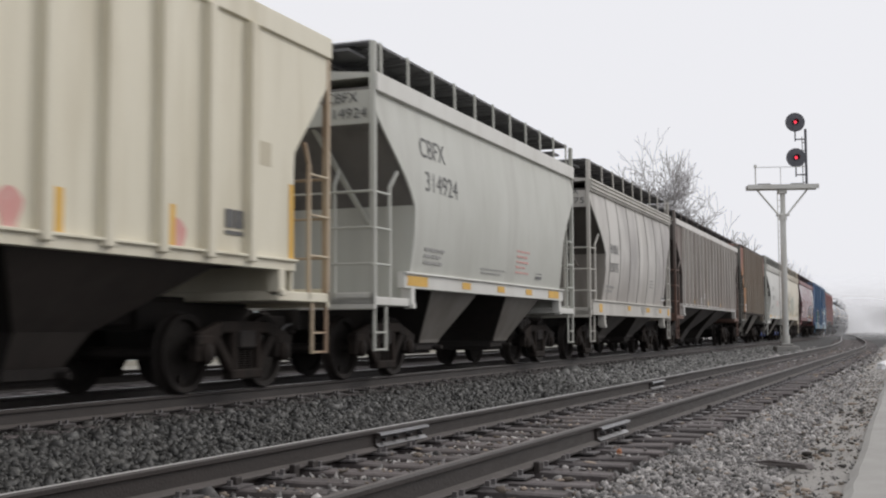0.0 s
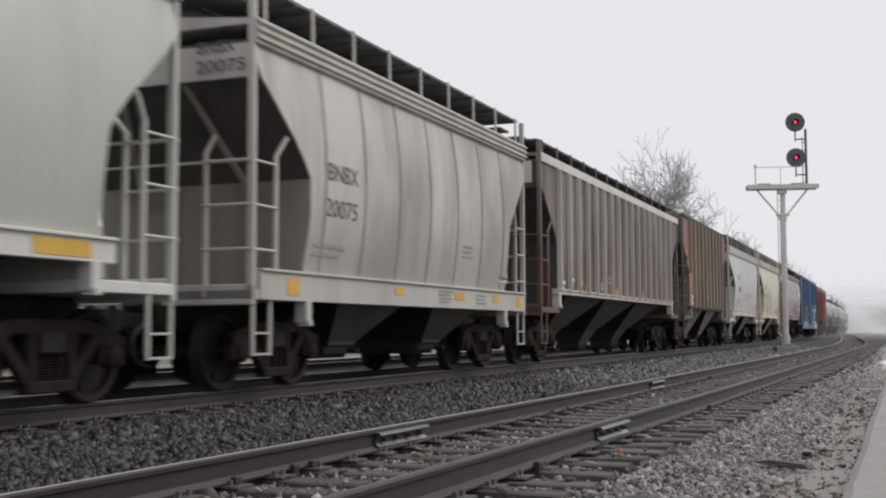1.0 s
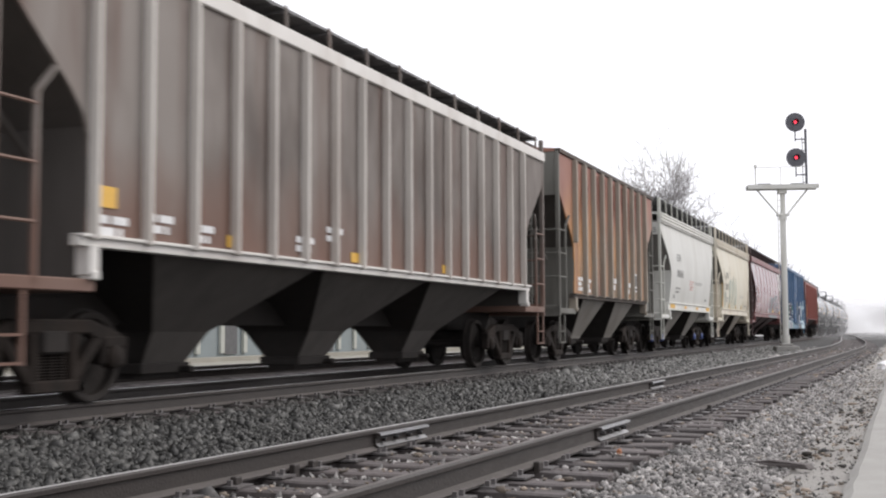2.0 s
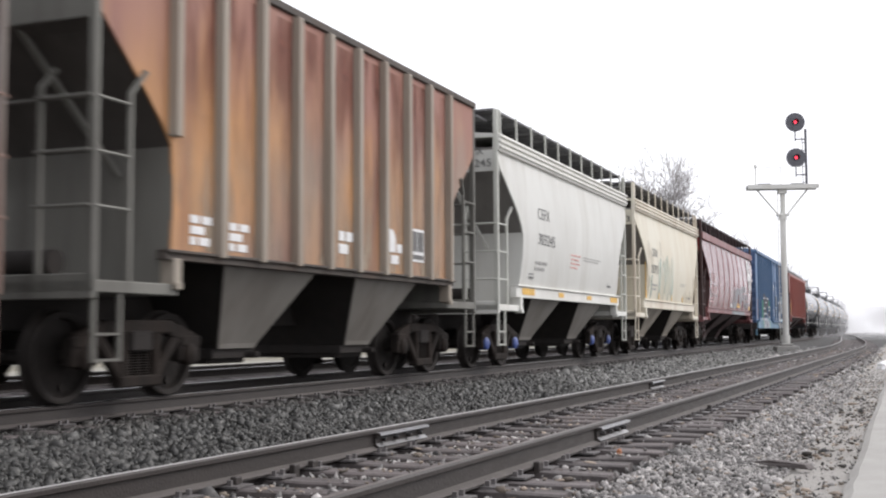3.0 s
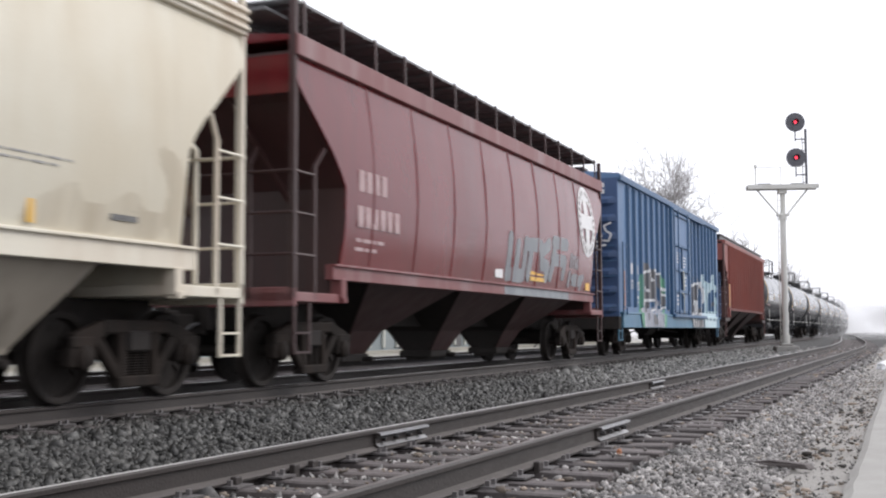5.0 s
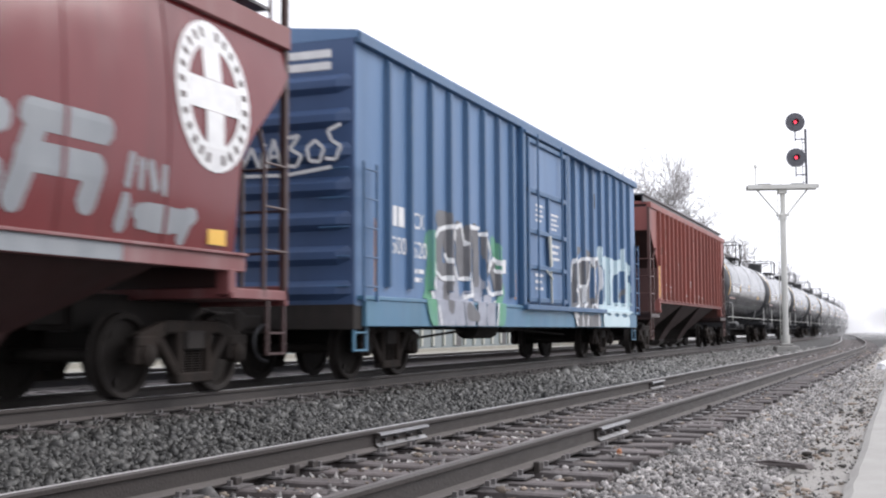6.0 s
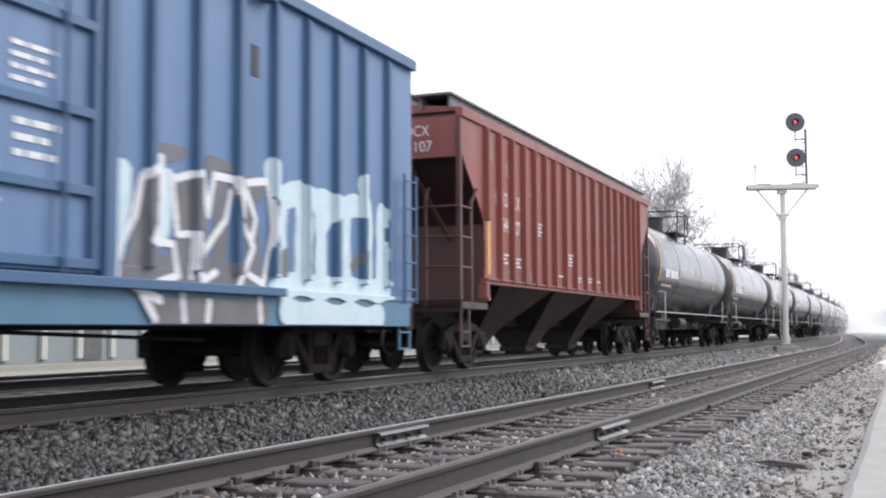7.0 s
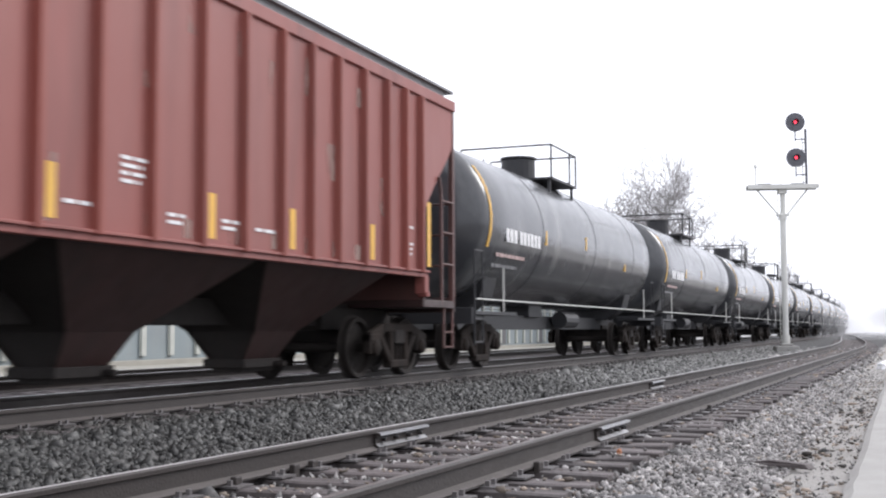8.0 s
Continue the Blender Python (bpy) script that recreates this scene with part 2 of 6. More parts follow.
GROUND = ((-700, -0.5), (-60, -0.5), (-24, -0.45), (-15.9, -0.45), (-15.2, -0.42), (-14.7, -0.22), (-6.85, -0.22), (-5.7, -0.46),
          (-4.95, -0.38), (-4.6, -0.30), (-1.75, -0.315), (-1.6, -0.315), (-1.0, -0.33), (-0.3, -0.31), (6, -0.30), (700, -0.5))


def ground_z(x):
    return float(np.interp(x, [g[0] for g in GROUND], [g[1] for g in GROUND]))


# ---- ground ----
def build_ground():
    xs = [-700, -200, -60, -35, -24, -18, -15.9, -15.2, -14.7, -12, -9, -6.95] + list(np.arange(-6.85, -0.2, 0.16)) + [0, 2, 6, 20, 60, 200, 700]
    ys = [-300, -60, -15] + list(np.arange(-8, 30, 0.2)) + list(np.arange(30, 90, 0.8)) + [100, 120, 150, 200, 260, 330, 500, 900]
    vs, fs = [], []
    for y in ys:
        for x in xs:
            z = ground_z(x)
            if -7 < x < -0.35 and -8 < y < 90:
                z += 0.03 * noise.noise((x * 1.3, y * 1.3, 0)) + 0.018 * noise.noise((x * 5, y * 5, 3)) - 0.004
            vs.append((x, y, z))
    n = len(xs)
    for j in range(len(ys) - 1):
        for i in range(n - 1):
            fs.append((j * n + i, j * n + i + 1, (j + 1) * n + i + 1, (j + 1) * n + i))
    me = bpy.data.meshes.new("ground")
    me.from_pydata(vs, [], fs)
    me.materials.append(M_BALLAST)
    me.materials.append(M_DIRT)
    for p in me.polygons:
        p.use_smooth = True
        x = p.center.x + 0.25 * noise.noise((p.center.x, p.center.y * 0.7, 9))
        p.material_index = 1 if (x > -1.15 or x < -26) else 0
    tagged(new("ground", me), "dark crushed-stone trackside ground fading to gritty dirt", "ground", kind="structure")


build_ground()

def build_pavement():
    """Concrete pavement with a ragged, gravel-worn edge."""
    ys = [-20 + 0.25 * k for k in range(400)]
    left = [-0.37 + 0.02 * noise.noise((y * 0.35, 0, 0)) + 0.014 * noise.noise((y * 2.3, 5, 0)) for y in ys]
    s = Shape().rings([[(x, y, -0.6), (x, y, -0.285), (x + 0.06, y, -0.25 + 0.01 * noise.noise((y * 3, 1, 1))), (x + 0.3, y, -0.245), (5.5, y, -0.245), (5.5, y, -0.6)] for x, y in zip(left, ys)])
    tagged(part("pavement", s, M_CONCRETE), "pale worn concrete pavement with a ragged edge beside gravel", "pavement", kind="structure")


build_pavement()
tagged(part("apron", Shape().box(-23.9, -21.2, -10, 120, -0.8, -0.40), M_APRON, bevel=0.02), "sandy paved strip before the low building", "pavement", kind="structure")


# ---- rails ----
RAIL = ((-0.07, -0.172), (0.07, -0.172), (0.07, -0.16), (0.012, -0.135), (0.010, -0.045), (0.036, -0.034), (0.037, -0.010),
        (0.031, -0.0035), (0.019, 0.0), (-0.019, 0.0), (-0.031, -0.0035), (-0.037, -0.010), (-0.036, -0.034), (-0.010, -0.045), (-0.012, -0.135), (-0.07, -0.16))


def rail(way, offset, top, ys, parent, head=None):
    rings = []
    for y in ys:
        t = Vector((way(y + 0.5) - way(y - 0.5), 1.0)).normalized()
        cx, cy = way(y) + t.y * offset, y - t.x * offset
        rings.append([(cx + t.y * u, cy - t.x * u, top + w) for u, w in RAIL])
    ob = part("rail", Shape().rings(rings), M_RAIL_SIDE, parent)
    ob.data.materials.append(head or M_RAIL_TOP)
    ob.data.materials.append(M_RAIL_FOOT)
    for p in ob.data.polygons:
        if p.normal.z > 0.985 and p.center.z > top - 0.002:
            p.material_index = 1
        elif p.normal.z > 0.5 and p.center.z < top - 0.12:
            p.material_index = 2
    return ob


def track_path(way, y0, y1):
    ys = [float(y) for y in np.arange(y0, 60, 1.0)] + [float(y) for y in np.arange(60, y1, 2.5)]
    return ys


main_track = thing("main_track", "main railway track with rusty rails in dark ballast", "track", kind="structure")
siding_track = thing("siding_track", "side track of old jointed rails on weathered timber ties", "track", kind="structure")
second_track = thing("second_track", "further railway track behind the train", "track", kind="structure")
for off in (-0.735, 0.735):
    rail(main_x, off, 0.0, track_path(main_x, -25, 420), main_track)
    # left siding head is paler: its sky sheen is put into the colour
    rail(siding_x, off, -0.066, track_path(siding_x, -15, 205), siding_track, M_RAIL_WORN if off > 0 else M_RAIL_SHEEN)
    rail(second_x, off, -0.01, track_path(second_x, -25, 420), second_track)

# ---- rolling stock: shared parts ----
AXLE = 0.86
WHEEL_R = 0.457


def side_frame_mesh():
    s = Shape()
    x = 0.0
    for sy in (-1, 1):
        s.bar((x, sy * 0.98, 0.60), (x, sy * 0.52, 0.74), 0.12, 0.16)          # top chord, outer
        s.bar((x, sy * 0.66, 0.66), (x, sy * 0.27, 0.24), 0.11, 0.13)          # diagonal
        s.bar((x, sy * 0.27, 0.22), (x, sy * 0.27, 0.76), 0.13, 0.10)          # column
        s.bar((x, sy * 1.0, 0.66), (x, sy * 1.0, 0.36), 0.13, 0.12)            # pedestal legs
        s.bar((x, sy * 0.72, 0.66), (x, sy * 0.72, 0.38), 0.13, 0.09)
        s.bar((x, sy * 0.70, 0.60), (x, sy * 1.06, 0.60), 0.15, 0.12)
    s.bar((x, -0.56, 0.75), (x, 0.56, 0.75), 0.14, 0.14)
    s.bar((x, -0.34, 0.20), (x, 0.34, 0.20), 0.15, 0.12)
    return s.mesh("side_frame", bevel=0.018)


def spring_mesh():
    """One coil spring, seen as a ribbed column."""
    rings = []
    for k in range(21):
        r = 0.062 if k % 2 else 0.048
        rings.append([(r * math.cos(t), r * math.sin(t), 0.26 + 0.27 * k / 20) for t in np.linspace(0, 2 * math.pi, 9)[:-1]])
    return Shape().rings(rings).mesh("spring")


def wheelset_mesh():
    s = Shape()
    for sx in (-1, 1):
        prof = [(0.02, 0.09), (0.02, 0.13), (-0.01, 0.20), (-0.02, 0.37), (0.05, 0.385), (0.065, 0.44), (0.055, WHEEL_R - 0.006), (-0.04, WHEEL_R),
                (-0.052, WHEEL_R + 0.026), (-0.075, WHEEL_R + 0.024), (-0.075, 0.385), (-0.05, 0.36), (-0.05, 0.13), (-0.1, 0.10), (-0.1, 0.08)]
        s.lathe_x([(sx * (0.755 + x), r) for x, r in prof], 28)
        # balance marks cast in the plate
        for a in (0.4, 2.5, 4.6):
            s.tube((sx * 0.74, 0.29 * math.cos(a), 0.29 * math.sin(a)), (sx * 0.765, 0.29 * math.cos(a), 0.29 * math.sin(a)), 0.045, 8)
    s.tube((-1.02, 0, 0), (1.02, 0, 0), 0.075, 10)
    return s.mesh("wheelset", smooth=True)


def cap_mesh():
    return Shape().lathe_x([(-0.08, 0.0), (-0.08, 0.12), (0.05, 0.12), (0.075, 0.085), (0.085, 0.0)], 12).mesh("bearing_cap", smooth=True)


SIDE_FRAME, SPRING, WHEELSET, CAP = side_frame_mesh(), spring_mesh(), wheelset_mesh(), cap_mesh()
BOLSTER = Shape().box(-1.1, 1.1, -0.18, 0.18, 0.50, 0.72).box(-0.3, 0.3, -0.3, 0.3, 0.72, 0.84).mesh("truck", bevel=0.02)
COUPLER = (Shape().box(-0.09, 0.09, -0.55, 0.5, 0.74, 0.92).box(-0.16, 0.14, -0.72, -0.5, 0.70, 0.96)
           .box(-0.22, 0.22, 0.0, 0.1, 0.66, 1.02).tube((0.1, -0.66, 0.66), (0.1, -0.66, 1.0), 0.06, 8)).mesh("coupler", bevel=0.02)
HOSE = Shape().rings([[(0.35 + 0.022 * math.cos(t), -0.3 - (0.35 + 0.022 * math.sin(t)) * math.sin(a), 0.55 + (0.25 + 0.022 * math.sin(t)) * math.cos(a)) for t in np.linspace(0, 5.24, 6)]
                       for a in np.linspace(0, math.pi, 9)]).mesh("air_hose", smooth=True)


def trucks(car, at, mat=None, cap=None):
    mat = mat or M_TRUCK
    for y in at:
        t = part("truck", BOLSTER, M_STEEL_DARK, car, at=(0, y, 0))
        for sx in (-1, 1):
            f = part("side_frame", SIDE_FRAME, mat, t, at=(sx * 1.02, 0, 0))
            for cy in (-0.15, 0.0, 0.15):
                part("spring", SPRING, M_TRUCK, t, at=(sx * 1.0, cy, 0))
            for sy in (-1, 1):
                c = part("bearing_cap", CAP, M_TRUCK, t, at=(sx * 1.06, sy * AXLE, WHEEL_R))
                c.scale = (sx, 1, 1)
                if cap:
                    c.data = cap
        for sy in (-1, 1):
            w = part("wheelset", WHEELSET, M_WHEEL, t, at=(0, sy * AXLE, WHEEL_R))


def ends(car, length):
    for y, rz in ((0, 0), (length, math.pi)):
        c = part("coupler", COUPLER, M_STEEL_DARK, car, at=(0, y, 0))
        c.rotation_euler = (0, 0, rz)
        h = part("air_hose", HOSE, M_BLACK, car, at=(0, y, 0))
        h.rotation_euler = (0, 0, rz)


def table(rows):
    zs, vs = [r[0] for r in rows], [r[1] for r in rows]
    return lambda z: float(np.interp(z, zs, vs))


CURVED = table(((1.40, 1.47), (1.7, 1.52), (2.1, 1.57), (2.6, 1.60), (3.1, 1.585), (3.6, 1.535), (4.1, 1.46)))
FLAT = table(((1.4, 1.49), (4.4, 1.49)))


def side_sheet(length, face, inset, z0, z1, side, dent=0.004, cols=26, seed=0):
    """One side of a hopper's bin: a bowed plate cut back towards the ends."""
    zs = sorted({z0, z1, *[float(z) for z in np.linspace(z0, z1, 15)]})
    s = Shape()
    for layer in (0.0, -0.03):
        vs = []
        for z in zs:
            a = inset(z)
            for c in range(cols + 1):
                y = a + (length - 2 * a) * c / cols
                d = dent * noise.noise((y * 0.8, z * 0.9, seed + 5)) if layer == 0 else 0
                vs.append((side * (face(z) + layer + d), y, z))
        n = cols + 1
        s.add(vs, [(j * n + i, j * n + i + 1, (j + 1) * n + i + 1, (j + 1) * n + i) for j in range(len(zs) - 1) for i in range(cols)])
    k, n, rows = len(zs) * (cols + 1), cols + 1, len(zs)
    rim = [i for i in range(n)] + [j * n + n - 1 for j in range(1, rows)] + [(rows - 1) * n + i for i in range(n - 2, -1, -1)] + [j * n for j in range(rows - 2, 0, -1)]
    s.f += [(a, rim[(i + 1) % len(rim)], rim[(i + 1) % len(rim)] + k, a + k) for i, a in enumerate(rim)]
    return s


RUNG_SIDE = Shape().tube((0, 0.02, 0), (0, 0.55, 0), 0.018, 6).mesh("rung")
RUNG_END = Shape().tube((0, 0, 0), (-0.64, 0, 0), 0.018, 6).mesh("rung")


def ladder(car, mat, sx, y, sy, z0, z1, z2, post=0.085, rise=0.0):
    """Corner post with grab irons round the corner: along the side and across the end."""
    x = 1.50
    l = part("ladder", Shape().box(sx * (x - post), sx * x, y, y + sy * post, z0, z2), mat, car, bevel=0.01)
    for at, up in (((sx * (x - 0.02), y + sy * 0.55), (sx * (x + 0.02), y + sy * 0.74)), ((sx * 0.86, y + sy * 0.02), (sx * 0.80, y + sy * 0.30))):
        part("stile", Shape().bar((*at, z0), (*at, z1), 0.04, 0.05).bar((*at, z1 - 0.01), (*up, z1 + 0.24), 0.04, 0.04), mat, l)
    z = z0 + 0.54 + rise
    while z < z1 + 0.05:
        for me, at in ((RUNG_SIDE, (sx * (x - 0.01), y, z)), (RUNG_END, (sx * (x - 0.02), y - sy * 0.03, z))):
            r = new("rung", me)
            r.parent, r.location, r.scale = l, at, (sx, sy, 1)
            if not me.materials:
                me.materials.append(mat)
            r.material_slots[0].link = "OBJECT"
            r.material_slots[0].material = mat
        z += 0.51


def stirrup(sx, y, sy, z0, z1):
    s = Shape()
    for d in (0.06, 0.44):
        s.bar((sx * 1.47, y + sy * d, z0), (sx * 1.47, y + sy * d, z1), 0.03, 0.045)
    for z in (z0 + 0.02, z0 + 0.26):
        s.bar((sx * 1.47, y + sy * 0.05, z), (sx * 1.47, y + sy * 0.45, z), 0.05, 0.025)
    return s


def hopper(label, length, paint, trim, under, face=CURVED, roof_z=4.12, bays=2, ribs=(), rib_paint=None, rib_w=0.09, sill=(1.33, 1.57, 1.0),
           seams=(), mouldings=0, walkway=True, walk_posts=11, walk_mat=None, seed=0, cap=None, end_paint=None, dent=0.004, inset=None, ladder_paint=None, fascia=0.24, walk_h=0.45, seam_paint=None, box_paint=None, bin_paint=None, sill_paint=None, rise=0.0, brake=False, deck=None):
    """A covered hopper car. Its own y runs from the leading end at 0 to the trailing end at length."""
    car = thing("covered_hopper_car", label, "hopper car", group="cars of the freight train")
    rib_paint, walk_mat, end_paint, ladder_paint = rib_paint or paint, walk_mat or M_GRATING, end_paint or paint, ladder_paint or trim
    inset = inset or table(((1.4, 1.22), (2.1, 1.26), (2.6, 1.22), (2.9, 0.96), (3.15, 0.68), (3.7, 0.06), (4.4, 0.03)))
    z0 = sill[0] + 0.06
    # the bin with its sloping ends
    rings = []
    for z in [z0, 2.0] + [2.3 + 0.14 * k for k in range(10)] + [3.64, roof_z + 0.05]:
        a, x = (inset(z) + 0.035 if z < 3.62 else 0.10), face(z) - 0.03
        rings.append([(-x, a, z), (x, a, z), (x, length - a, z), (-x, length - a, z)])
    # bin paint is darker than the sides: the recess shade is in its colour
    part("bin", Shape().rings(rings), bin_paint or P_BIN_SHADE, car)
    for y, sy in ((0.0, 1), (length, -1)):
        part("end_sheet", Shape().box(-face(3.8) + 0.04, face(3.8) - 0.04, y + sy * 0.055, y + sy * 0.095, 3.64, roof_z), end_paint, car)
    for sx in (1, -1):
        part("side_sheet", side_sheet(length, face, inset, z0, roof_z + 0.02, sx, dent, seed=seed), paint, car, smooth=True)
        s = Shape().box(sx * 1.40, sx * 1.52, sill[2], length - sill[2], sill[0], sill[1])
        s.box(sx * 1.42, sx * 1.56, sill[2], length - sill[2], sill[1] - 0.03, sill[1] + 0.005)
        part("side_sill", s, sill_paint or trim, car, bevel=0.008)
        # roof edge
        s = Shape().box(sx * 1.40, sx * 1.535, 0.02, length - 0.02, roof_z - 0.03, roof_z + fascia)
        for k in range(mouldings):
            zc = roof_z + (k + 0.5) * fascia / mouldings
            s.box(sx * 1.5, sx * 1.575, 0.02, length - 0.02, zc - 0.03, zc + 0.02)
        part("roof_trim", s, sill_paint or trim, car, bevel=0.012)
        for y in ribs:
            top, lo = roof_z, z0
            a = next((z for z in np.linspace(z0, roof_z, 40) if inset(float(z)) <= y - rib_w / 2 and inset(float(z)) <= length - y - rib_w / 2), z0)
            r = Shape().rings([[(sx * (face(z) - 0.01), y - rib_w * 0.85, z), (sx * (face(z) + 0.10), y - rib_w * 0.65, z), (sx * (face(z) + 0.10), y + rib_w * 0.65, z), (sx * (face(z) - 0.01), y + rib_w * 0.85, z)]
                               for z in (float(a), roof_z - 0.04)])
            part("rib", r, rib_paint, car, bevel=0.01)
        for y in seams:
            r = Shape().rings([[(sx * (face(z) - 0.005), y - 0.05, z), (sx * (face(z) + 0.016), y - 0.018, z), (sx * (face(z) + 0.016), y + 0.018, z), (sx * (face(z) - 0.005), y + 0.05, z)]
                               for z in [float(z) for z in np.linspace(z0 + 0.02, roof_z - 0.02, 10)]])
            part("seam", r, seam_paint or paint, car)
        for y, sy in ((0.0, 1), (length, -1)):
            ladder(car, ladder_paint, sx, y, sy, 1.1, 2.78 + rise, roof_z + (fascia + walk_h if walkway else 0), rise=rise)
            part("step", stirrup(sx, y, sy, 0.42, 1.1), ladder_paint, car)
            part("jacking_pad", Shape().box(sx * 1.36, sx * 1.535, y + sy * 1.22, y + sy * 1.36, sill[0] - 0.26, sill[0] + 0.02)
                 .box(sx * 1.40, sx * 1.56, y + sy * 1.24, y + sy * 1.34, sill[0] - 0.30, sill[0] - 0.22), trim, car, bevel=0.01)
    # roof
    rz = roof_z + fascia
    part("roof", Shape().rings([[(-1.45, y, rz - 0.06), (1.45, y, rz - 0.06), (1.45, y, rz), (0.5, y, rz + 0.10), (-0.5, y, rz + 0.10), (-1.45, y, rz)] for y in (0.05, length - 0.05)]), paint, car)
    part("hatch_trough", Shape().box(-0.32, 0.32, 0.5, length - 0.5, rz + 0.08, rz + min(0.40, walk_h - 0.06)).box(-0.4, 0.4, 0.45, length - 0.45, rz + min(0.36, walk_h - 0.1), rz + min(0.40, walk_h - 0.05)), M_GRATING, car, bevel=0.02)
    if walkway:
        for sx in (1, -1):
            s = Shape()
            wz = rz + walk_h
            for k in range(8):
                s.box(sx * (0.19 + k * 0.152), sx * (0.335 + k * 0.152), 0.1, length - 0.1, wz, wz + 0.035)
            for k in range(int(length / 0.5)):
                s.box(sx * 0.50, sx * 1.40, 0.15 + k * 0.5, 0.19 + k * 0.5, wz - 0.02, wz)
            part("running_board", s, walk_mat, car)
            for k in range(walk_posts):
                y = 0.35 + (length - 0.7) * k / (walk_posts - 1)
                part("bracket", Shape().bar((sx * 1.44, y, rz - 0.04), (sx * 1.43, y, wz + 0.04), 0.045, 0.03, (0, 1, 0)), ladder_paint, car)
                part("walk_support", Shape().bar((sx * 1.41, y, wz - 0.035), (sx * 0.3, y, wz - 0.035), 0.045, 0.025, (0, 1, 0)), walk_mat, car)
        for y in (0.0, length):
            sy = 1 if y == 0 else -1
            part("end_walk", Shape().box(-1.15, 1.15, y - sy * 0.12, y + sy * 0.42, rz + 0.30, rz + 0.34), walk_mat, car)
    # ends
    for y, sy in ((0.0, 1), (length, -1)):
        part("end_platform", Shape().box(-1.5, 1.5, y, y + sy * 1.34, 1.06, 1.18).box(-1.5, 1.5, y, y + sy * 0.08, 1.0, 1.24), deck or trim, car, bevel=0.012)
        part("draft_sill", Shape().box(-0.3, 0.3, y, y + sy * 2.4, 0.72, 1.055), M_STEEL_DARK, car, bevel=0.01)
        a = inset(2.0)
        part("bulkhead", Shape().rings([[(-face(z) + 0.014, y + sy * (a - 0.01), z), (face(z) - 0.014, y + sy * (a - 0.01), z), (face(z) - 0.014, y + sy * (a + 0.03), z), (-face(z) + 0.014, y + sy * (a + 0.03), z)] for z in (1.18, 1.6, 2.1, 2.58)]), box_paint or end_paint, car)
        for sx in (1, -1):
            part("brace", Shape().bar((sx * 0.45, y + sy * 0.14, 3.66), (sx * 0.85, y + sy * (a - 0.06), 2.3), 0.07, 0.05), box_paint or end_paint, car)
        part("cross_rail", Shape().tube((-1.44, y + sy * 0.03, 2.66 + rise), (1.44, y + sy * 0.03, 2.66 + rise), 0.016, 6), ladder_paint, car)
        if brake:
            part("brake_cylinder", Shape().tube((0.3, y + sy * 0.22, 1.36), (0.9, y + sy * 0.22, 1.36), 0.13, 10), M_STEEL_DARK, car, smooth=True)
    part("centre_sill", Shape().box(-0.2, 0.2, 1.2, length - 1.2, 0.78, 1.12), M_STEEL_DARK, car, bevel=0.01)
    # discharge bays
    if bays == 2:
        centres, h = (3.43, length - 3.43), 1.04
    else:
        h = (length - 4.6) / bays / 2 - 0.04
        centres = [2.3 + (length - 4.6) * (k + 0.5) / bays for k in range(bays)]
    narrow = bays == 3
    gx, gy, gz = (0.32, 0.48, 0.34) if narrow else (0.86, 0.46, 0.50)
    top = sill[0] + 0.06
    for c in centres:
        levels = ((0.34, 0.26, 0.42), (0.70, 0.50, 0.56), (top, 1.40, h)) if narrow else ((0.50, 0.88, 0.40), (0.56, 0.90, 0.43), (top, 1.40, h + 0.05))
        # bay body stays dark steel: the shaded end sheets are put into its colour
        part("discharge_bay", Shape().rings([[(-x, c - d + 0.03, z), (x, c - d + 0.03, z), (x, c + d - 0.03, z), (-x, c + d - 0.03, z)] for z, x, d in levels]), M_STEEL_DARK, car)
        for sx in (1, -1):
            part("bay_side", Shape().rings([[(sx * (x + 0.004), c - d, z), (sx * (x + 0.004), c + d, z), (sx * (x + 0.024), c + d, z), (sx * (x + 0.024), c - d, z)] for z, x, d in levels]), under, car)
        part("outlet_gate", Shape().box(-gx, gx, c - gy, c + gy, gz - 0.12, gz).box(-gx + 0.1, gx - 0.1, c - gy + 0.06, c + gy - 0.06, gz - 0.18, gz - 0.11).tube((gx - 0.1, c + 0.3, gz - 0.08), (gx + 0.16, c + 0.3, gz - 0.08), 0.045, 8), M_STEEL_DARK, car, bevel=0.01)
    trucks(car, (1.32, length - 1.32), cap=cap)
    ends(car, length)
    return car


def patches(car, rows, mat, name="reflector", x=1.522):
    """Reflective patches on the sill: (y, width, z0, z1)."""
    for y, w, a, b in rows:
        part(name, Shape().box(x, x + 0.006, y, y + w, a, b), mat, car)


def notice(car, y, z, w, h, face, frame_mat=None):
    """A dark stencilled data panel in a pale frame."""
    if frame_mat:
        part("notice_frame", Shape().box(face(z) + 0.002, face(z) + 0.007, y - 0.04, y + w + 0.04, z - 0.04, z + h + 0.04), frame_mat, car)
    s = Shape()
    for k in range(2):
        s.box(face(z) + 0.008, face(z) + 0.013, y + k * w * 0.54, y + w * (0.46 + k * 0.54), z + h * 0.28, z + h)
    s.box(face(z) + 0.008, face(z) + 0.013, y, y + w, z, z + h * 0.16)
    part("notice", s, M_LETTER_DARK, car)


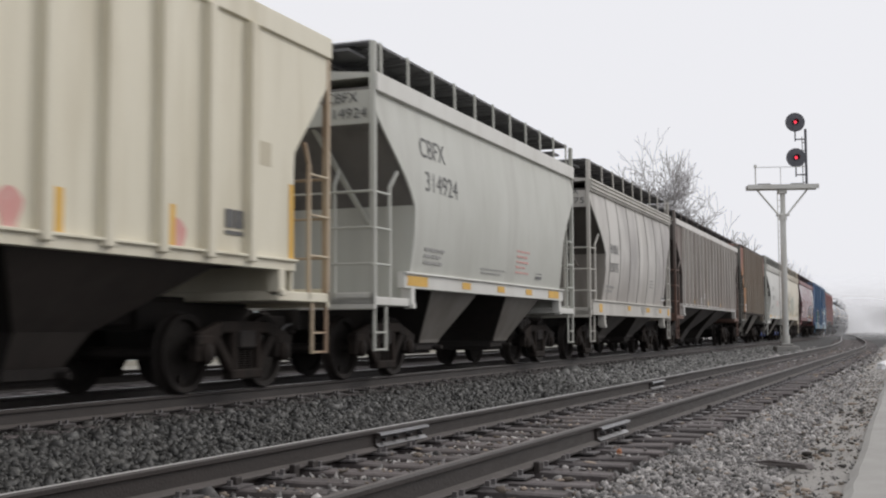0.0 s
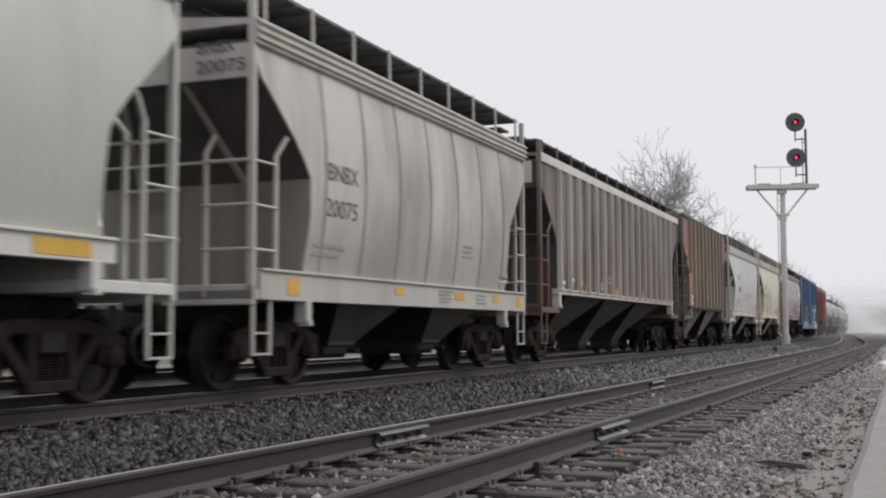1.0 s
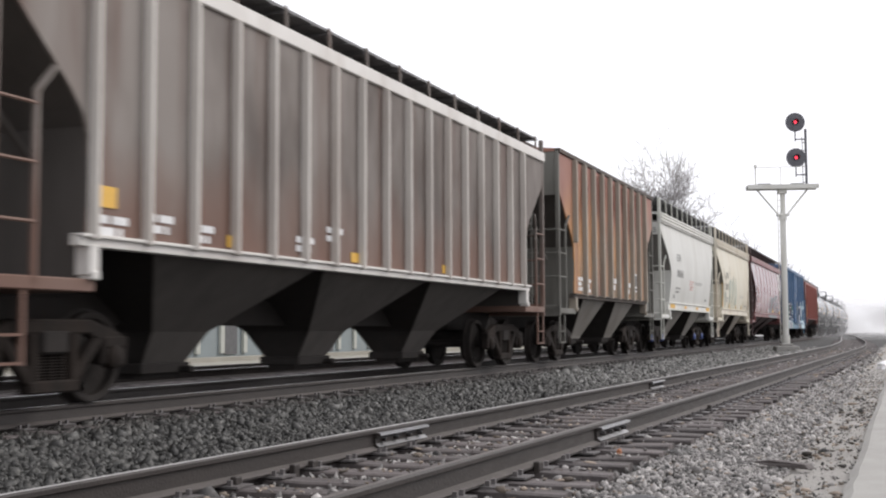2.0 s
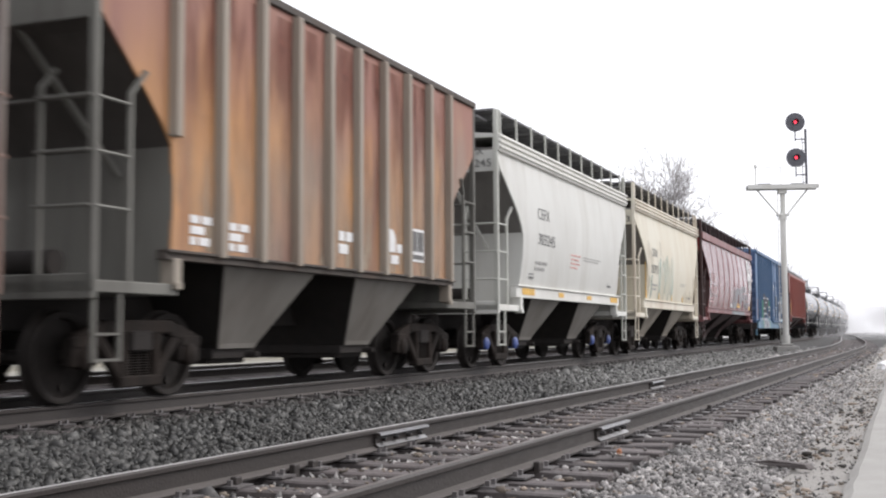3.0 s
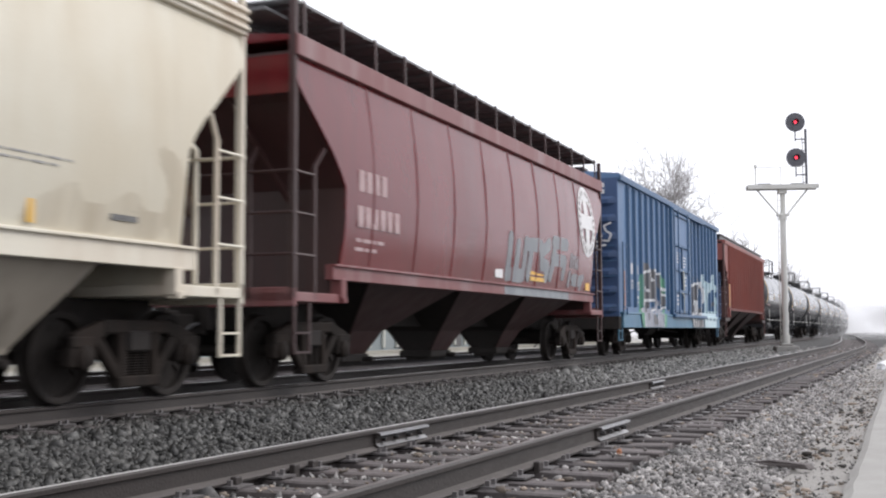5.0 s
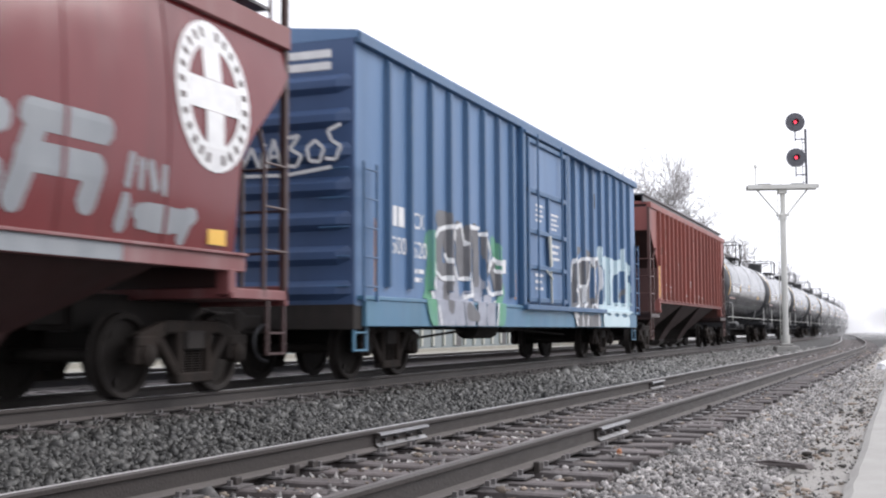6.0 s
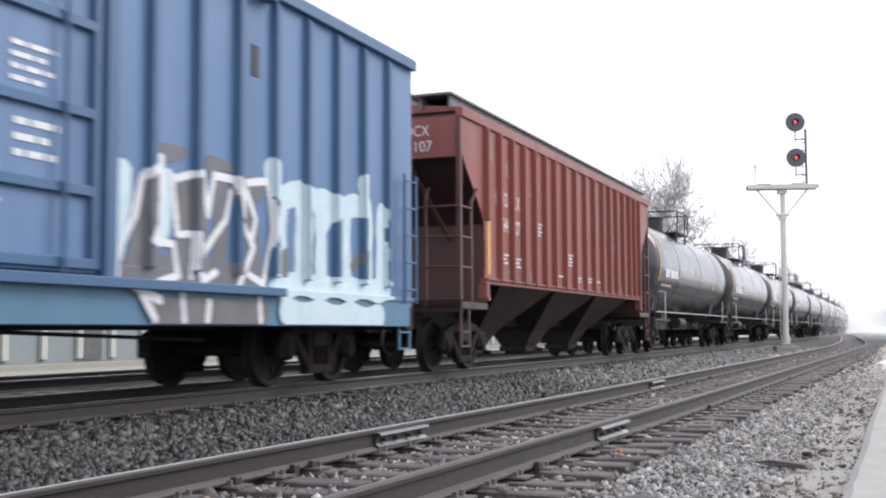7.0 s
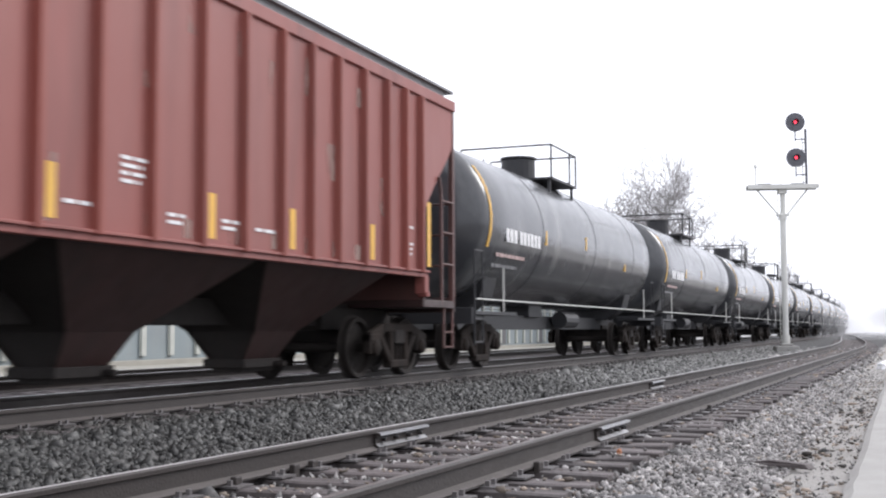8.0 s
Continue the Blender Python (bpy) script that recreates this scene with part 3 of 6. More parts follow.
def spray(car, y0, y1, z0, z1, strokes, radius, face, fill, edge, halo=None, halo_r=0.2, cell=0.015, wobble=0.03):
    """Sprayed strokes on a side, laid on the surface face(y, z): a fill, an edge round it and a soft halo."""
    ny, nz = int((y1 - y0) / cell), int((z1 - z0) / cell)
    yy, zz = np.meshgrid(y0 + (np.arange(ny) + 0.5) * cell, z0 + (np.arange(nz) + 0.5) * cell, indexing="ij")
    d = np.full(yy.shape, 9.0)
    for line in strokes:
        for (ay, az), (by, bz) in zip(line, line[1:]):
            ux, uz = by - ay, bz - az
            t = np.clip(((yy - ay) * ux + (zz - az) * uz) / (ux * ux + uz * uz + 1e-9), 0, 1)
            d = np.minimum(d, np.hypot(yy - ay - t * ux, zz - az - t * uz))
    d = d + wobble * np.sin(yy * 7.3 + 1.3 * np.sin(zz * 5)) * np.cos(zz * 6.1)
    for name, mat, a, b in (("spray_fill", fill, -9, radius), ("spray_edge", edge, radius, radius + 0.065), ("spray_halo", halo, radius + 0.065, radius + 0.065 + halo_r)):
        if mat is None:
            continue
        s = Shape()
        for i, j in zip(*np.where((d > a) & (d <= b))):
            ya, za = y0 + i * cell, z0 + j * cell
            s.v += [(face(ya + u, za + w) + 0.006, ya + u, za + w) for u, w in ((0, 0), (cell, 0), (cell, cell), (0, cell))]
            k = len(s.v)
            s.f.append((k - 4, k - 3, k - 2, k - 1))
        me = bpy.data.meshes.new(name)
        me.from_pydata(s.v, [], s.f)
        part(name, me, mat, car)


def end_letters(car, rows, mat):
    for text, x, z, size, width in rows:
        m = letters(text, 0, 0, size, lambda w: 0, mat, car, width=width)
        m.rotation_euler, m.location = (0, 0, -math.pi / 2), (x, 0.043, z)


TRAIN = []            # each car with the y of its leading end at the start, and its length


def couple(car, y, length):
    TRAIN.append((car, y, length))
    car.matrix_basis = pose(main_x(y), y, 0)
    return car


# ---- the cars, from the one nearest the camera back ----
P_CREAM = car_paint("cream_paint", (0.71, 0.67, 0.545), (0.63, 0.585, 0.46), dirt=(0.42, 0.36, 0.24), dirt_amount=0.45)
P_CREAM_FADED = car_paint("faded_cream_stencil", (0.52, 0.47, 0.35), (0.44, 0.39, 0.29), dirt=(0.36, 0.3, 0.2), dirt_amount=0.5)
P_GREY = car_paint("light_grey_paint", (0.50, 0.505, 0.46), (0.42, 0.425, 0.38), dirt=(0.31, 0.30, 0.265), dirt_amount=0.4)
# bay grey: grime and the shade under the car share this darker colour
P_GREY_UNDER = car_paint("grimy_shaded_grey_paint", (0.22, 0.205, 0.185), (0.13, 0.12, 0.105), dirt=(0.12, 0.10, 0.085), dirt_amount=0.6)
P_WHITE_TRIM = car_paint("off_white_paint", (0.66, 0.655, 0.615), (0.57, 0.56, 0.52), dirt=(0.42, 0.40, 0.35), dirt_amount=0.3)
P_DUSTY = car_paint("dusty_white_paint", (0.54, 0.52, 0.485), (0.31, 0.29, 0.275), dirt=(0.24, 0.215, 0.19), dirt_amount=0.65, amount=0.95, band=((0.34, 0.31, 0.28), 2.6, 1.4, 0.55))
P_RIB_GREY = car_paint("rusting_grey_paint", (0.205, 0.180, 0.163), (0.08, 0.062, 0.054), dirt=(0.095, 0.05, 0.036), dirt_amount=0.95, amount=0.95, band=((0.15, 0.075, 0.052), 2.9, 1.5, 0.8), rough=0.7)
P_RIB_EDGE = car_paint("bleached_rib_paint", (0.58, 0.55, 0.51), (0.38, 0.34, 0.31), dirt=(0.25, 0.18, 0.14), dirt_amount=0.4, rough=0.7)
# dark brown for recessed ends and undersides, shade put into the colour
P_DARK_END = car_paint("shaded_brown_paint", (0.075, 0.066, 0.06), (0.045, 0.04, 0.037), dirt=(0.03, 0.027, 0.025), dirt_amount=0.5, rough=0.8)
P_ORANGE = car_paint("faded_orange_paint", (0.42, 0.21, 0.085), (0.27, 0.19, 0.145), dirt=(0.14, 0.055, 0.04), dirt_amount=1.0, amount=1.0, band=((0.26, 0.115, 0.09), 2.7, 4.3, 0.9), rough=0.65)
P_BROWN_GREY = car_paint("brown_grey_paint", (0.25, 0.23, 0.205), (0.16, 0.145, 0.13), dirt=(0.08, 0.068, 0.058), dirt_amount=0.7, rough=0.7)
P_GREEN_GREY = car_paint("dark_green_grey_paint", (0.155, 0.152, 0.135), (0.10, 0.094, 0.082), dirt=(0.04, 0.034, 0.029), dirt_amount=0.6, rough=0.7)
P_RUST_SILL = car_paint("dark_rusty_sill_paint", (0.06, 0.048, 0.04), (0.035, 0.029, 0.026), dirt=(0.10, 0.06, 0.04), dirt_amount=0.5, rough=0.75)
P_ORANGE_RIB = car_paint("faded_tan_rib_paint", (0.29, 0.255, 0.21), (0.225, 0.18, 0.14), dirt=(0.17, 0.10, 0.065), dirt_amount=0.5, rough=0.65)
P_GREY2 = car_paint("pale_grey_paint", (0.55, 0.55, 0.52), (0.48, 0.475, 0.445), dirt=(0.37, 0.35, 0.31), dirt_amount=0.5)
P_CREAM2 = car_paint("weathered_cream_paint", (0.58, 0.55, 0.455), (0.53, 0.475, 0.365), dirt=(0.42, 0.345, 0.235), dirt_amount=0.5, amount=0.85)
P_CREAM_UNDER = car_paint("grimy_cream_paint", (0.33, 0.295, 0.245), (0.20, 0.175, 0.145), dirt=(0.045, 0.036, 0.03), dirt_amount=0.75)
P_MAROON = car_paint("maroon_paint", (0.13, 0.013, 0.016), (0.165, 0.026, 0.028), dirt=(0.075, 0.016, 0.017), dirt_amount=0.5, rough=0.2)
P_MAROON_TRIM = car_paint("scuffed_maroon_trim", (0.17, 0.05, 0.05), (0.23, 0.10, 0.10), dirt=(0.36, 0.31, 0.31), dirt_amount=0.35)
P_DUSTY_TRIM = car_paint("dusty_off_white_trim", (0.52, 0.50, 0.455), (0.44, 0.42, 0.38), dirt=(0.28, 0.25, 0.21), dirt_amount=0.4)
P_BRIGHT_EDGE = car_paint("bleached_edge_paint", (0.64, 0.62, 0.59), (0.52, 0.49, 0.46), dirt=(0.3, 0.24, 0.2), dirt_amount=0.35)
P_OXIDE_MID = car_paint("mid_oxide_paint", (0.10, 0.042, 0.036), (0.068, 0.034, 0.03), dirt=(0.06, 0.04, 0.035), dirt_amount=0.5)
# grey for the sloping bin ends, with their shade put into the colour
P_BIN_SHADE = car_paint("recess_shade_grey", (0.17, 0.16, 0.15), (0.11, 0.10, 0.095), dirt=(0.06, 0.05, 0.045), dirt_amount=0.5)
P_CREAM_TRIM = car_paint("rust_stained_cream_paint", (0.66, 0.62, 0.52), (0.57, 0.49, 0.39), dirt=(0.36, 0.23, 0.14), dirt_amount=0.5)
# body blue darkened for the ends, which face away from the light
P_BLUE_END = car_paint("shaded_blue_end_paint", (0.04, 0.08, 0.18), (0.05, 0.10, 0.21), dirt=(0.03, 0.055, 0.12), rough=0.5)
P_DARK_UNDER = car_paint("dark_underbody", (0.06, 0.05, 0.044), (0.035, 0.03, 0.028), dirt=(0.02, 0.018, 0.017), dirt_amount=0.5)
P_OXIDE_RIB = car_paint("shaded_oxide_paint", (0.25, 0.065, 0.048), (0.21, 0.075, 0.06), dirt=(0.12, 0.04, 0.035), dirt_amount=0.5, rough=0.6)
# darker paint that draws the shadow lines along the weld seams
P_SEAM = car_paint("seam_shadow_paint", (0.31, 0.295, 0.272), (0.24, 0.225, 0.21), dirt=(0.2, 0.18, 0.16), dirt_amount=0.5)
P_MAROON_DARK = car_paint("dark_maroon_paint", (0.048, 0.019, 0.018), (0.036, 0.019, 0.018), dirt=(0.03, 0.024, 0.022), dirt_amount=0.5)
P_BLUE = car_paint("faded_blue_paint", (0.078, 0.160, 0.30), (0.135, 0.215, 0.36), dirt=(0.045, 0.105, 0.20), dirt_amount=0.5, rough=0.5)
P_BLUE_RIB = car_paint("blue_post_paint", (0.036, 0.10, 0.20), (0.05, 0.12, 0.23), dirt=(0.05, 0.09, 0.17), rough=0.5)
P_BLUE_SILL = car_paint("blue_green_sill_paint", (0.07, 0.17, 0.27), (0.08, 0.22, 0.30), dirt=(0.06, 0.10, 0.14), dirt_amount=0.4)
P_OXIDE = car_paint("oxide_red_paint", (0.245, 0.072, 0.060), (0.225, 0.092, 0.08), dirt=(0.14, 0.042, 0.036), dirt_amount=0.65, rough=0.55)
# oxide red darkened for bays, bin and deck: their shade is in the colour
P_OXIDE_DARK = car_paint("underbody_shade_oxide", (0.040, 0.018, 0.016), (0.024, 0.014, 0.013), dirt=(0.015, 0.013, 0.012), dirt_amount=0.5)
P_TANK = material("black_tank_paint", (0.048, 0.050, 0.055), (0.085, 0.086, 0.092), rough=0.2, scale=1.2, stretch=(1, 1, 0.5), amount=0.6, dirt=(0.21, 0.21, 0.205), dirt_scale=1.6, dirt_stretch=(0.5, 1, 0.3), dirt_amount=0.6, fine=30, bump=0.04, bump_scale=6)
S_GREY = material("grey_spray", (0.25, 0.27, 0.29), (0.31, 0.325, 0.34), rough=0.6, scale=3)
S_DARK = material("dark_grey_spray", (0.12, 0.12, 0.13), (0.19, 0.19, 0.2), rough=0.6, scale=3)
S_WHITE = material("white_spray", (0.70, 0.71, 0.72), (0.58, 0.60, 0.63), rough=0.6, scale=4)
S_GREEN = material("green_spray", (0.10, 0.30, 0.18), (0.12, 0.27, 0.28), rough=0.6, scale=3)
S_AQUA = material("pale_aqua_spray", (0.46, 0.60, 0.65), (0.62, 0.70, 0.73), rough=0.6, scale=4)
S_PALE = material("lavender_grey_spray", (0.33, 0.35, 0.41), (0.24, 0.25, 0.29), rough=0.6, scale=2.5, amount=0.8)
S_TEAL = material("faded_teal_spray", (0.36, 0.50, 0.46), (0.44, 0.53, 0.48), rough=0.6, scale=2)


def worn_thin(mat, scale, low, high, fade=None):
    """Lets the paint beneath show through where the spray has worn, in upright streaks."""
    n, l = mat.node_tree.nodes, mat.node_tree.links
    co, mp, no, rg = n.new("ShaderNodeTexCoord"), n.new("ShaderNodeMapping"), n.new("ShaderNodeTexNoise"), n.new("ShaderNodeMapRange")
    mp.inputs["Scale"].default_value = (scale, scale, scale * 0.22)
    no.inputs["Scale"].default_value, no.inputs["Detail"].default_value = 1.0, 4.0
    rg.inputs["From Min"].default_value, rg.inputs["From Max"].default_value = 0.35, 0.65
    rg.inputs["To Min"].default_value, rg.inputs["To Max"].default_value = low, high
    l.new(co.outputs["Object"], mp.inputs["Vector"])
    l.new(mp.outputs["Vector"], no.inputs["Vector"])
    l.new(no.outputs["Fac"], rg.inputs["Value"])
    out = rg.outputs["Result"]
    if fade:
        sep, fr, mul = n.new("ShaderNodeSeparateXYZ"), n.new("ShaderNodeMapRange"), n.new("ShaderNodeMath")
        fr.inputs["From Min"].default_value, fr.inputs["From Max"].default_value = fade
        mul.operation = "MULTIPLY"
        l.new(co.outputs["Object"], sep.inputs[0])
        l.new(sep.outputs["Z"], fr.inputs["Value"])
        l.new(fr.outputs["Result"], mul.inputs[0])
        l.new(out, mul.inputs[1])
        out = mul.outputs[0]
    for p in [k for k in n if k.type == "BSDF_PRINCIPLED"]:
        l.new(out, p.inputs["Alpha"])


worn_thin(S_TEAL, 4.0, 0.05, 0.42)
S_STAIN = material("brown_rust_stain", (0.30, 0.19, 0.10), (0.36, 0.25, 0.14), rough=0.7, scale=3)
worn_thin(S_STAIN, 3.0, 0.0, 0.22)
worn_thin(S_GREY, 2.5, 0.82, 1.0)

# cream ribbed hopper
P_RUSTY_LADDER = car_paint("rusty_cream_ladder_paint", (0.50, 0.42, 0.30), (0.30, 0.19, 0.11), dirt=(0.17, 0.08, 0.045), dirt_amount=0.8, amount=0.9)
c = hopper("cream ribbed covered hopper car with faded orange and pink marks", 15.0, P_CREAM, P_CREAM, P_DARK_UNDER, FLAT, 4.25, bays=3,
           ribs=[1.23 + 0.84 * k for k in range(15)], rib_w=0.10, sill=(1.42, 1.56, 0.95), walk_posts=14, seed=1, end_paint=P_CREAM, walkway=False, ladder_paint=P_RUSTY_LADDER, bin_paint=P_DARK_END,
           inset=table(((1.4, 0.95), (2.85, 0.95), (3.39, 0.47), (3.9, 0.03), (4.4, 0.03))))
for y, za, zb in ((9.8, 1.48, 1.97), (11.48, 1.54, 1.99), (13.93, 1.5, 2.47)):
    part("faded_stripe", Shape().box(1.493, 1.498, y, y + 0.11, za, zb), M_YELLOW, c)
for y, z in ((9.25, 1.72), (11.62, 1.66)):
    part("pink_mark", Shape().rings([[(x, y + 0.15 * math.cos(a) * (1 + 0.25 * math.sin(3 * a)), z + 0.2 * math.sin(a)) for a in np.linspace(0, 5.8, 14)] for x in (1.492, 1.4975)]), M_RED_PRINT, c)
notice(c, 12.52, 1.76, 0.36, 0.28, FLAT)
part("faint_stencil", Shape().box(1.492, 1.495, 13.25, 13.5, 2.62, 2.9), P_CREAM_FADED, c)
couple(c, -1.77, 15.0)

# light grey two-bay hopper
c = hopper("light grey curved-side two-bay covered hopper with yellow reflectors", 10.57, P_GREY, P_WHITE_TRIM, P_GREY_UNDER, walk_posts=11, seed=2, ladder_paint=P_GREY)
letters("CBFX", 1.5, 3.36, 0.44, CURVED, M_LETTER_DARK, c, width=1.05)
letters("314924", 1.62, 2.84, 0.44, CURVED, M_LETTER_DARK, c, width=1.40)
end_letters(c, (("CBFX", 0.70, 3.95, 0.21, 0.52), ("314924", 0.68, 3.72, 0.21, 0.68)), M_LETTER_DARK)
patches(c, ((1.1, 0.78, 1.37, 1.52), (3.4, 0.4, 1.39, 1.5), (5.2, 0.4, 1.39, 1.5), (6.9, 0.4, 1.39, 1.5), (8.45, 0.75, 1.37, 1.52)), M_YELLOW)
bars(3, 1.7, 1.95, 0.8, 0.3, CURVED, M_LETTER_DARK, c)
bars(5, 6.2, 2.2, 0.8, 0.5, CURVED, M_RED_PRINT, c, gap=0.35)
bars(2, 4.3, 1.78, 1.3, 0.14, CURVED, M_LETTER_DARK, c, gap=0.35)
notice(c, 7.5, 1.72, 0.42, 0.34, CURVED)
couple(c, 14.57, 10.57)

# dusty white hopper with weld seams
c = hopper("dusty white covered hopper with vertical weld seams and deep side sill", 10.2, P_DUSTY, P_DUSTY_TRIM, P_DARK_END, sill=(1.06, 1.42, 0.15),
           seams=[1.62 + k * 1.17 for k in range(7)], mouldings=3, fascia=0.28, roof_z=4.04, walk_posts=9, seed=3, dent=0.012, seam_paint=P_SEAM, box_paint=P_BROWN_GREY, bin_paint=P_DARK_END)
letters("BNBX", 1.66, 2.62, 0.33, CURVED, M_LETTER_DARK, c, width=0.88)
letters("20075", 1.62, 2.16, 0.33, CURVED, M_LETTER_DARK, c, width=0.92)
end_letters(c, (("BNBX", 0.70, 3.95, 0.21, 0.52), ("20075", 0.68, 3.72, 0.21, 0.68)), M_LETTER_DARK)
patches(c, ((0.75, 0.3, 1.13, 1.34), (3.9, 0.34, 1.22, 1.34), (6.3, 0.45, 1.2, 1.33), (8.2, 0.32, 1.2, 1.33), (9.55, 0.28, 1.13, 1.34)), M_YELLOW)
bars(2, 1.4, 1.78, 0.9, 0.22, CURVED, M_LETTER_DARK, c)
bars(3, 6.6, 2.1, 0.5, 0.26, CURVED, M_LETTER_DARK, c, gap=0.4)
bars(4, 5.6, 1.32, 0.6, 0.22, table(((0, 1.522), (5, 1.522))), M_LETTER_DARK, c, gap=0.45)
bars(3, 7.3, 1.3, 0.55, 0.2, table(((0, 1.522), (5, 1.522))), M_LETTER_DARK, c, gap=0.3)
notice(c, 8.55, 1.62, 0.45, 0.36, CURVED, M_LETTER_WHITE)
couple(c, 26.6, 10.2)

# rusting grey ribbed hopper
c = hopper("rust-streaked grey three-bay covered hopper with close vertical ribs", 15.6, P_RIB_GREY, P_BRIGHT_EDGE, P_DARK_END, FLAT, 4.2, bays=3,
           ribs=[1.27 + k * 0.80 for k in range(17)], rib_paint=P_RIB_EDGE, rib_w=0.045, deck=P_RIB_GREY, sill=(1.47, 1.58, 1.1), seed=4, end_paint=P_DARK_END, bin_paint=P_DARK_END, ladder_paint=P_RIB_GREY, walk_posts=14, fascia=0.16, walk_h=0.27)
part("end_panel", Shape().box(-1.1, 1.3, 0.045, 0.065, 3.75, 4.2), P_WHITE_TRIM, c)
patches(c, ((1.33, 0.3, 1.85, 2.05), (3.55, 0.25, 1.62, 1.75), (6.6, 0.25, 1.62, 1.75), (9.9, 0.22, 1.62, 1.75)), M_YELLOW, x=1.496)
for y, z in ((1.36, 1.64), (2.1, 1.72), (2.84, 1.68), (5.1, 1.72), (5.9, 1.9)):
    bars(2, y, z + 0.1, 0.45, 0.22, FLAT, M_LETTER_WHITE, c, gap=0.7)
couple(c, 37.88, 15.6)

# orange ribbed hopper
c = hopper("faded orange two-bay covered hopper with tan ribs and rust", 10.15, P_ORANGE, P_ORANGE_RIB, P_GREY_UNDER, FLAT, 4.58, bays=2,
           ribs=[1.23 + k * 0.845 for k in range(10)], rib_paint=P_ORANGE_RIB, rib_w=0.085, sill=(1.42, 1.52, 1.1), seed=5, end_paint=P_GREEN_GREY, bin_paint=P_DARK_END, deck=P_GREEN_GREY, ladder_paint=P_GREEN_GREY, walkway=False, fascia=0.07, sill_paint=P_RUST_SILL, rise=0.22, brake=True)
S_RUST = material("red_brown_rust_bloom", (0.19, 0.062, 0.04), (0.13, 0.05, 0.036), rough=0.8, scale=5)
worn_thin(S_RUST, 3.2, -0.25, 0.8, (2.5, 4.3))
S_WASH = material("greyed_tan_wash", (0.40, 0.33, 0.25), (0.33, 0.26, 0.19), rough=0.75, scale=4)
worn_thin(S_WASH, 4.0, -0.3, 0.75, (3.0, 1.5))
for k in range(9):
    ya = 1.235 + 0.845 * k
    part("rust_bloom", Shape().add([(FLAT(z) + 0.004, y, z) for y, z in ((ya + 0.06, 2.5), (ya + 0.76, 2.5), (ya + 0.76, 4.46), (ya + 0.06, 4.46))], [(0, 1, 2, 3)]), S_RUST, c)
    part("greyed_wash", Shape().add([(FLAT(z) + 0.003, y, z) for y, z in ((ya + 0.06, 1.54), (ya + 0.76, 1.54), (ya + 0.76, 3.0), (ya + 0.06, 3.0))], [(0, 1, 2, 3)]), S_WASH, c)
notice(c, 7.35, 1.78, 0.45, 0.42, FLAT, M_LETTER_WHITE)
for y, z, r in ((1.55, 1.72, 3), (2.3, 1.7, 3), (4.95, 1.8, 2), (6.6, 1.75, 2)):
    bars(r, y, z + 0.15, 0.4, 0.34, FLAT, M_LETTER_WHITE, c, gap=0.75)
part("round_badge", Shape().rings([[(x, 6.6 + 0.17 * math.cos(a), 2.0 + 0.17 * math.sin(a)) for a in np.linspace(0, 5.9, 16)] for x in (1.493, 1.498)]), M_LETTER_WHITE, c)
couple(c, 54.6, 10.15)

# pale grey hopper
CAP_BLUE = CAP.copy()
CAP_BLUE.materials.clear()
CAP_BLUE.materials.append(M_BLUE_CAP)
c = hopper("clean pale grey curved-side two-bay covered hopper", 10.57, P_GREY2, P_WHITE_TRIM, P_GREY_UNDER, mouldings=3, fascia=0.3, roof_z=4.03, walk_posts=11, seed=6, cap=CAP_BLUE, brake=True, ladder_paint=P_GREY)
letters("CEFX", 2.2, 2.93, 0.33, CURVED, M_LETTER_DARK, c, width=0.85)
letters("303245", 2.2, 2.42, 0.33, CURVED, M_LETTER_DARK, c, width=1.2)
end_letters(c, (("CEFX", 0.70, 3.95, 0.21, 0.52), ("303245", 0.68, 3.72, 0.21, 0.68)), M_LETTER_DARK)
patches(c, ((1.35, 0.8, 1.39, 1.52), (3.9, 0.4, 1.4, 1.5), (6.3, 0.4, 1.4, 1.5), (8.6, 0.75, 1.39, 1.52)), M_YELLOW)
bars(2, 2.1, 2.05, 0.8, 0.24, CURVED, M_LETTER_DARK, c)
bars(4, 4.7, 2.35, 0.8, 0.36, CURVED, M_RED_PRINT, c, gap=0.4)
bars(2, 5.8, 2.35, 1.6, 0.12, CURVED, M_LETTER_DARK, c, gap=0.3)
notice(c, 1.75, 1.72, 0.3, 0.26, CURVED)
notice(c, 8.2, 1.75, 0.36, 0.34, CURVED)
couple(c, 65.95, 10.57)

# cream curved hopper
c = hopper("weathered cream curved-side covered hopper with faded teal spray paint", 10.6, P_CREAM2, P_CREAM_TRIM, P_CREAM_UNDER, mouldings=3, fascia=0.3, roof_z=4.06, walk_posts=11, seed=7)
letters("CRDX", 1.88, 2.86, 0.33, CURVED, M_LETTER_DARK, c, width=0.85)
letters("20793", 1.72, 2.36, 0.35, CURVED, M_LETTER_DARK, c, width=1.05)
end_letters(c, (("CRDX", 0.70, 3.95, 0.21, 0.52), ("20793", 0.68, 3.72, 0.21, 0.68)), M_LETTER_DARK)
bars(2, 1.95, 2.02, 0.8, 0.24, CURVED, M_LETTER_DARK, c)
spray(c, 2.5, 6.4, 1.62, 3.0, [[(2.95 + 0.2 * k, 1.72 + 0.07 * ((k * 3) % 4)), (2.95 + 0.2 * k, 2.62 + 0.1 * ((k * 5) % 4) - 0.25 * (k in (2, 3, 9))), (2.98 + 0.2 * k, 2.66)][:2] for k in range(12)], 0.14, lambda y, z: CURVED(z), S_TEAL, None, wobble=0.02, cell=0.02)
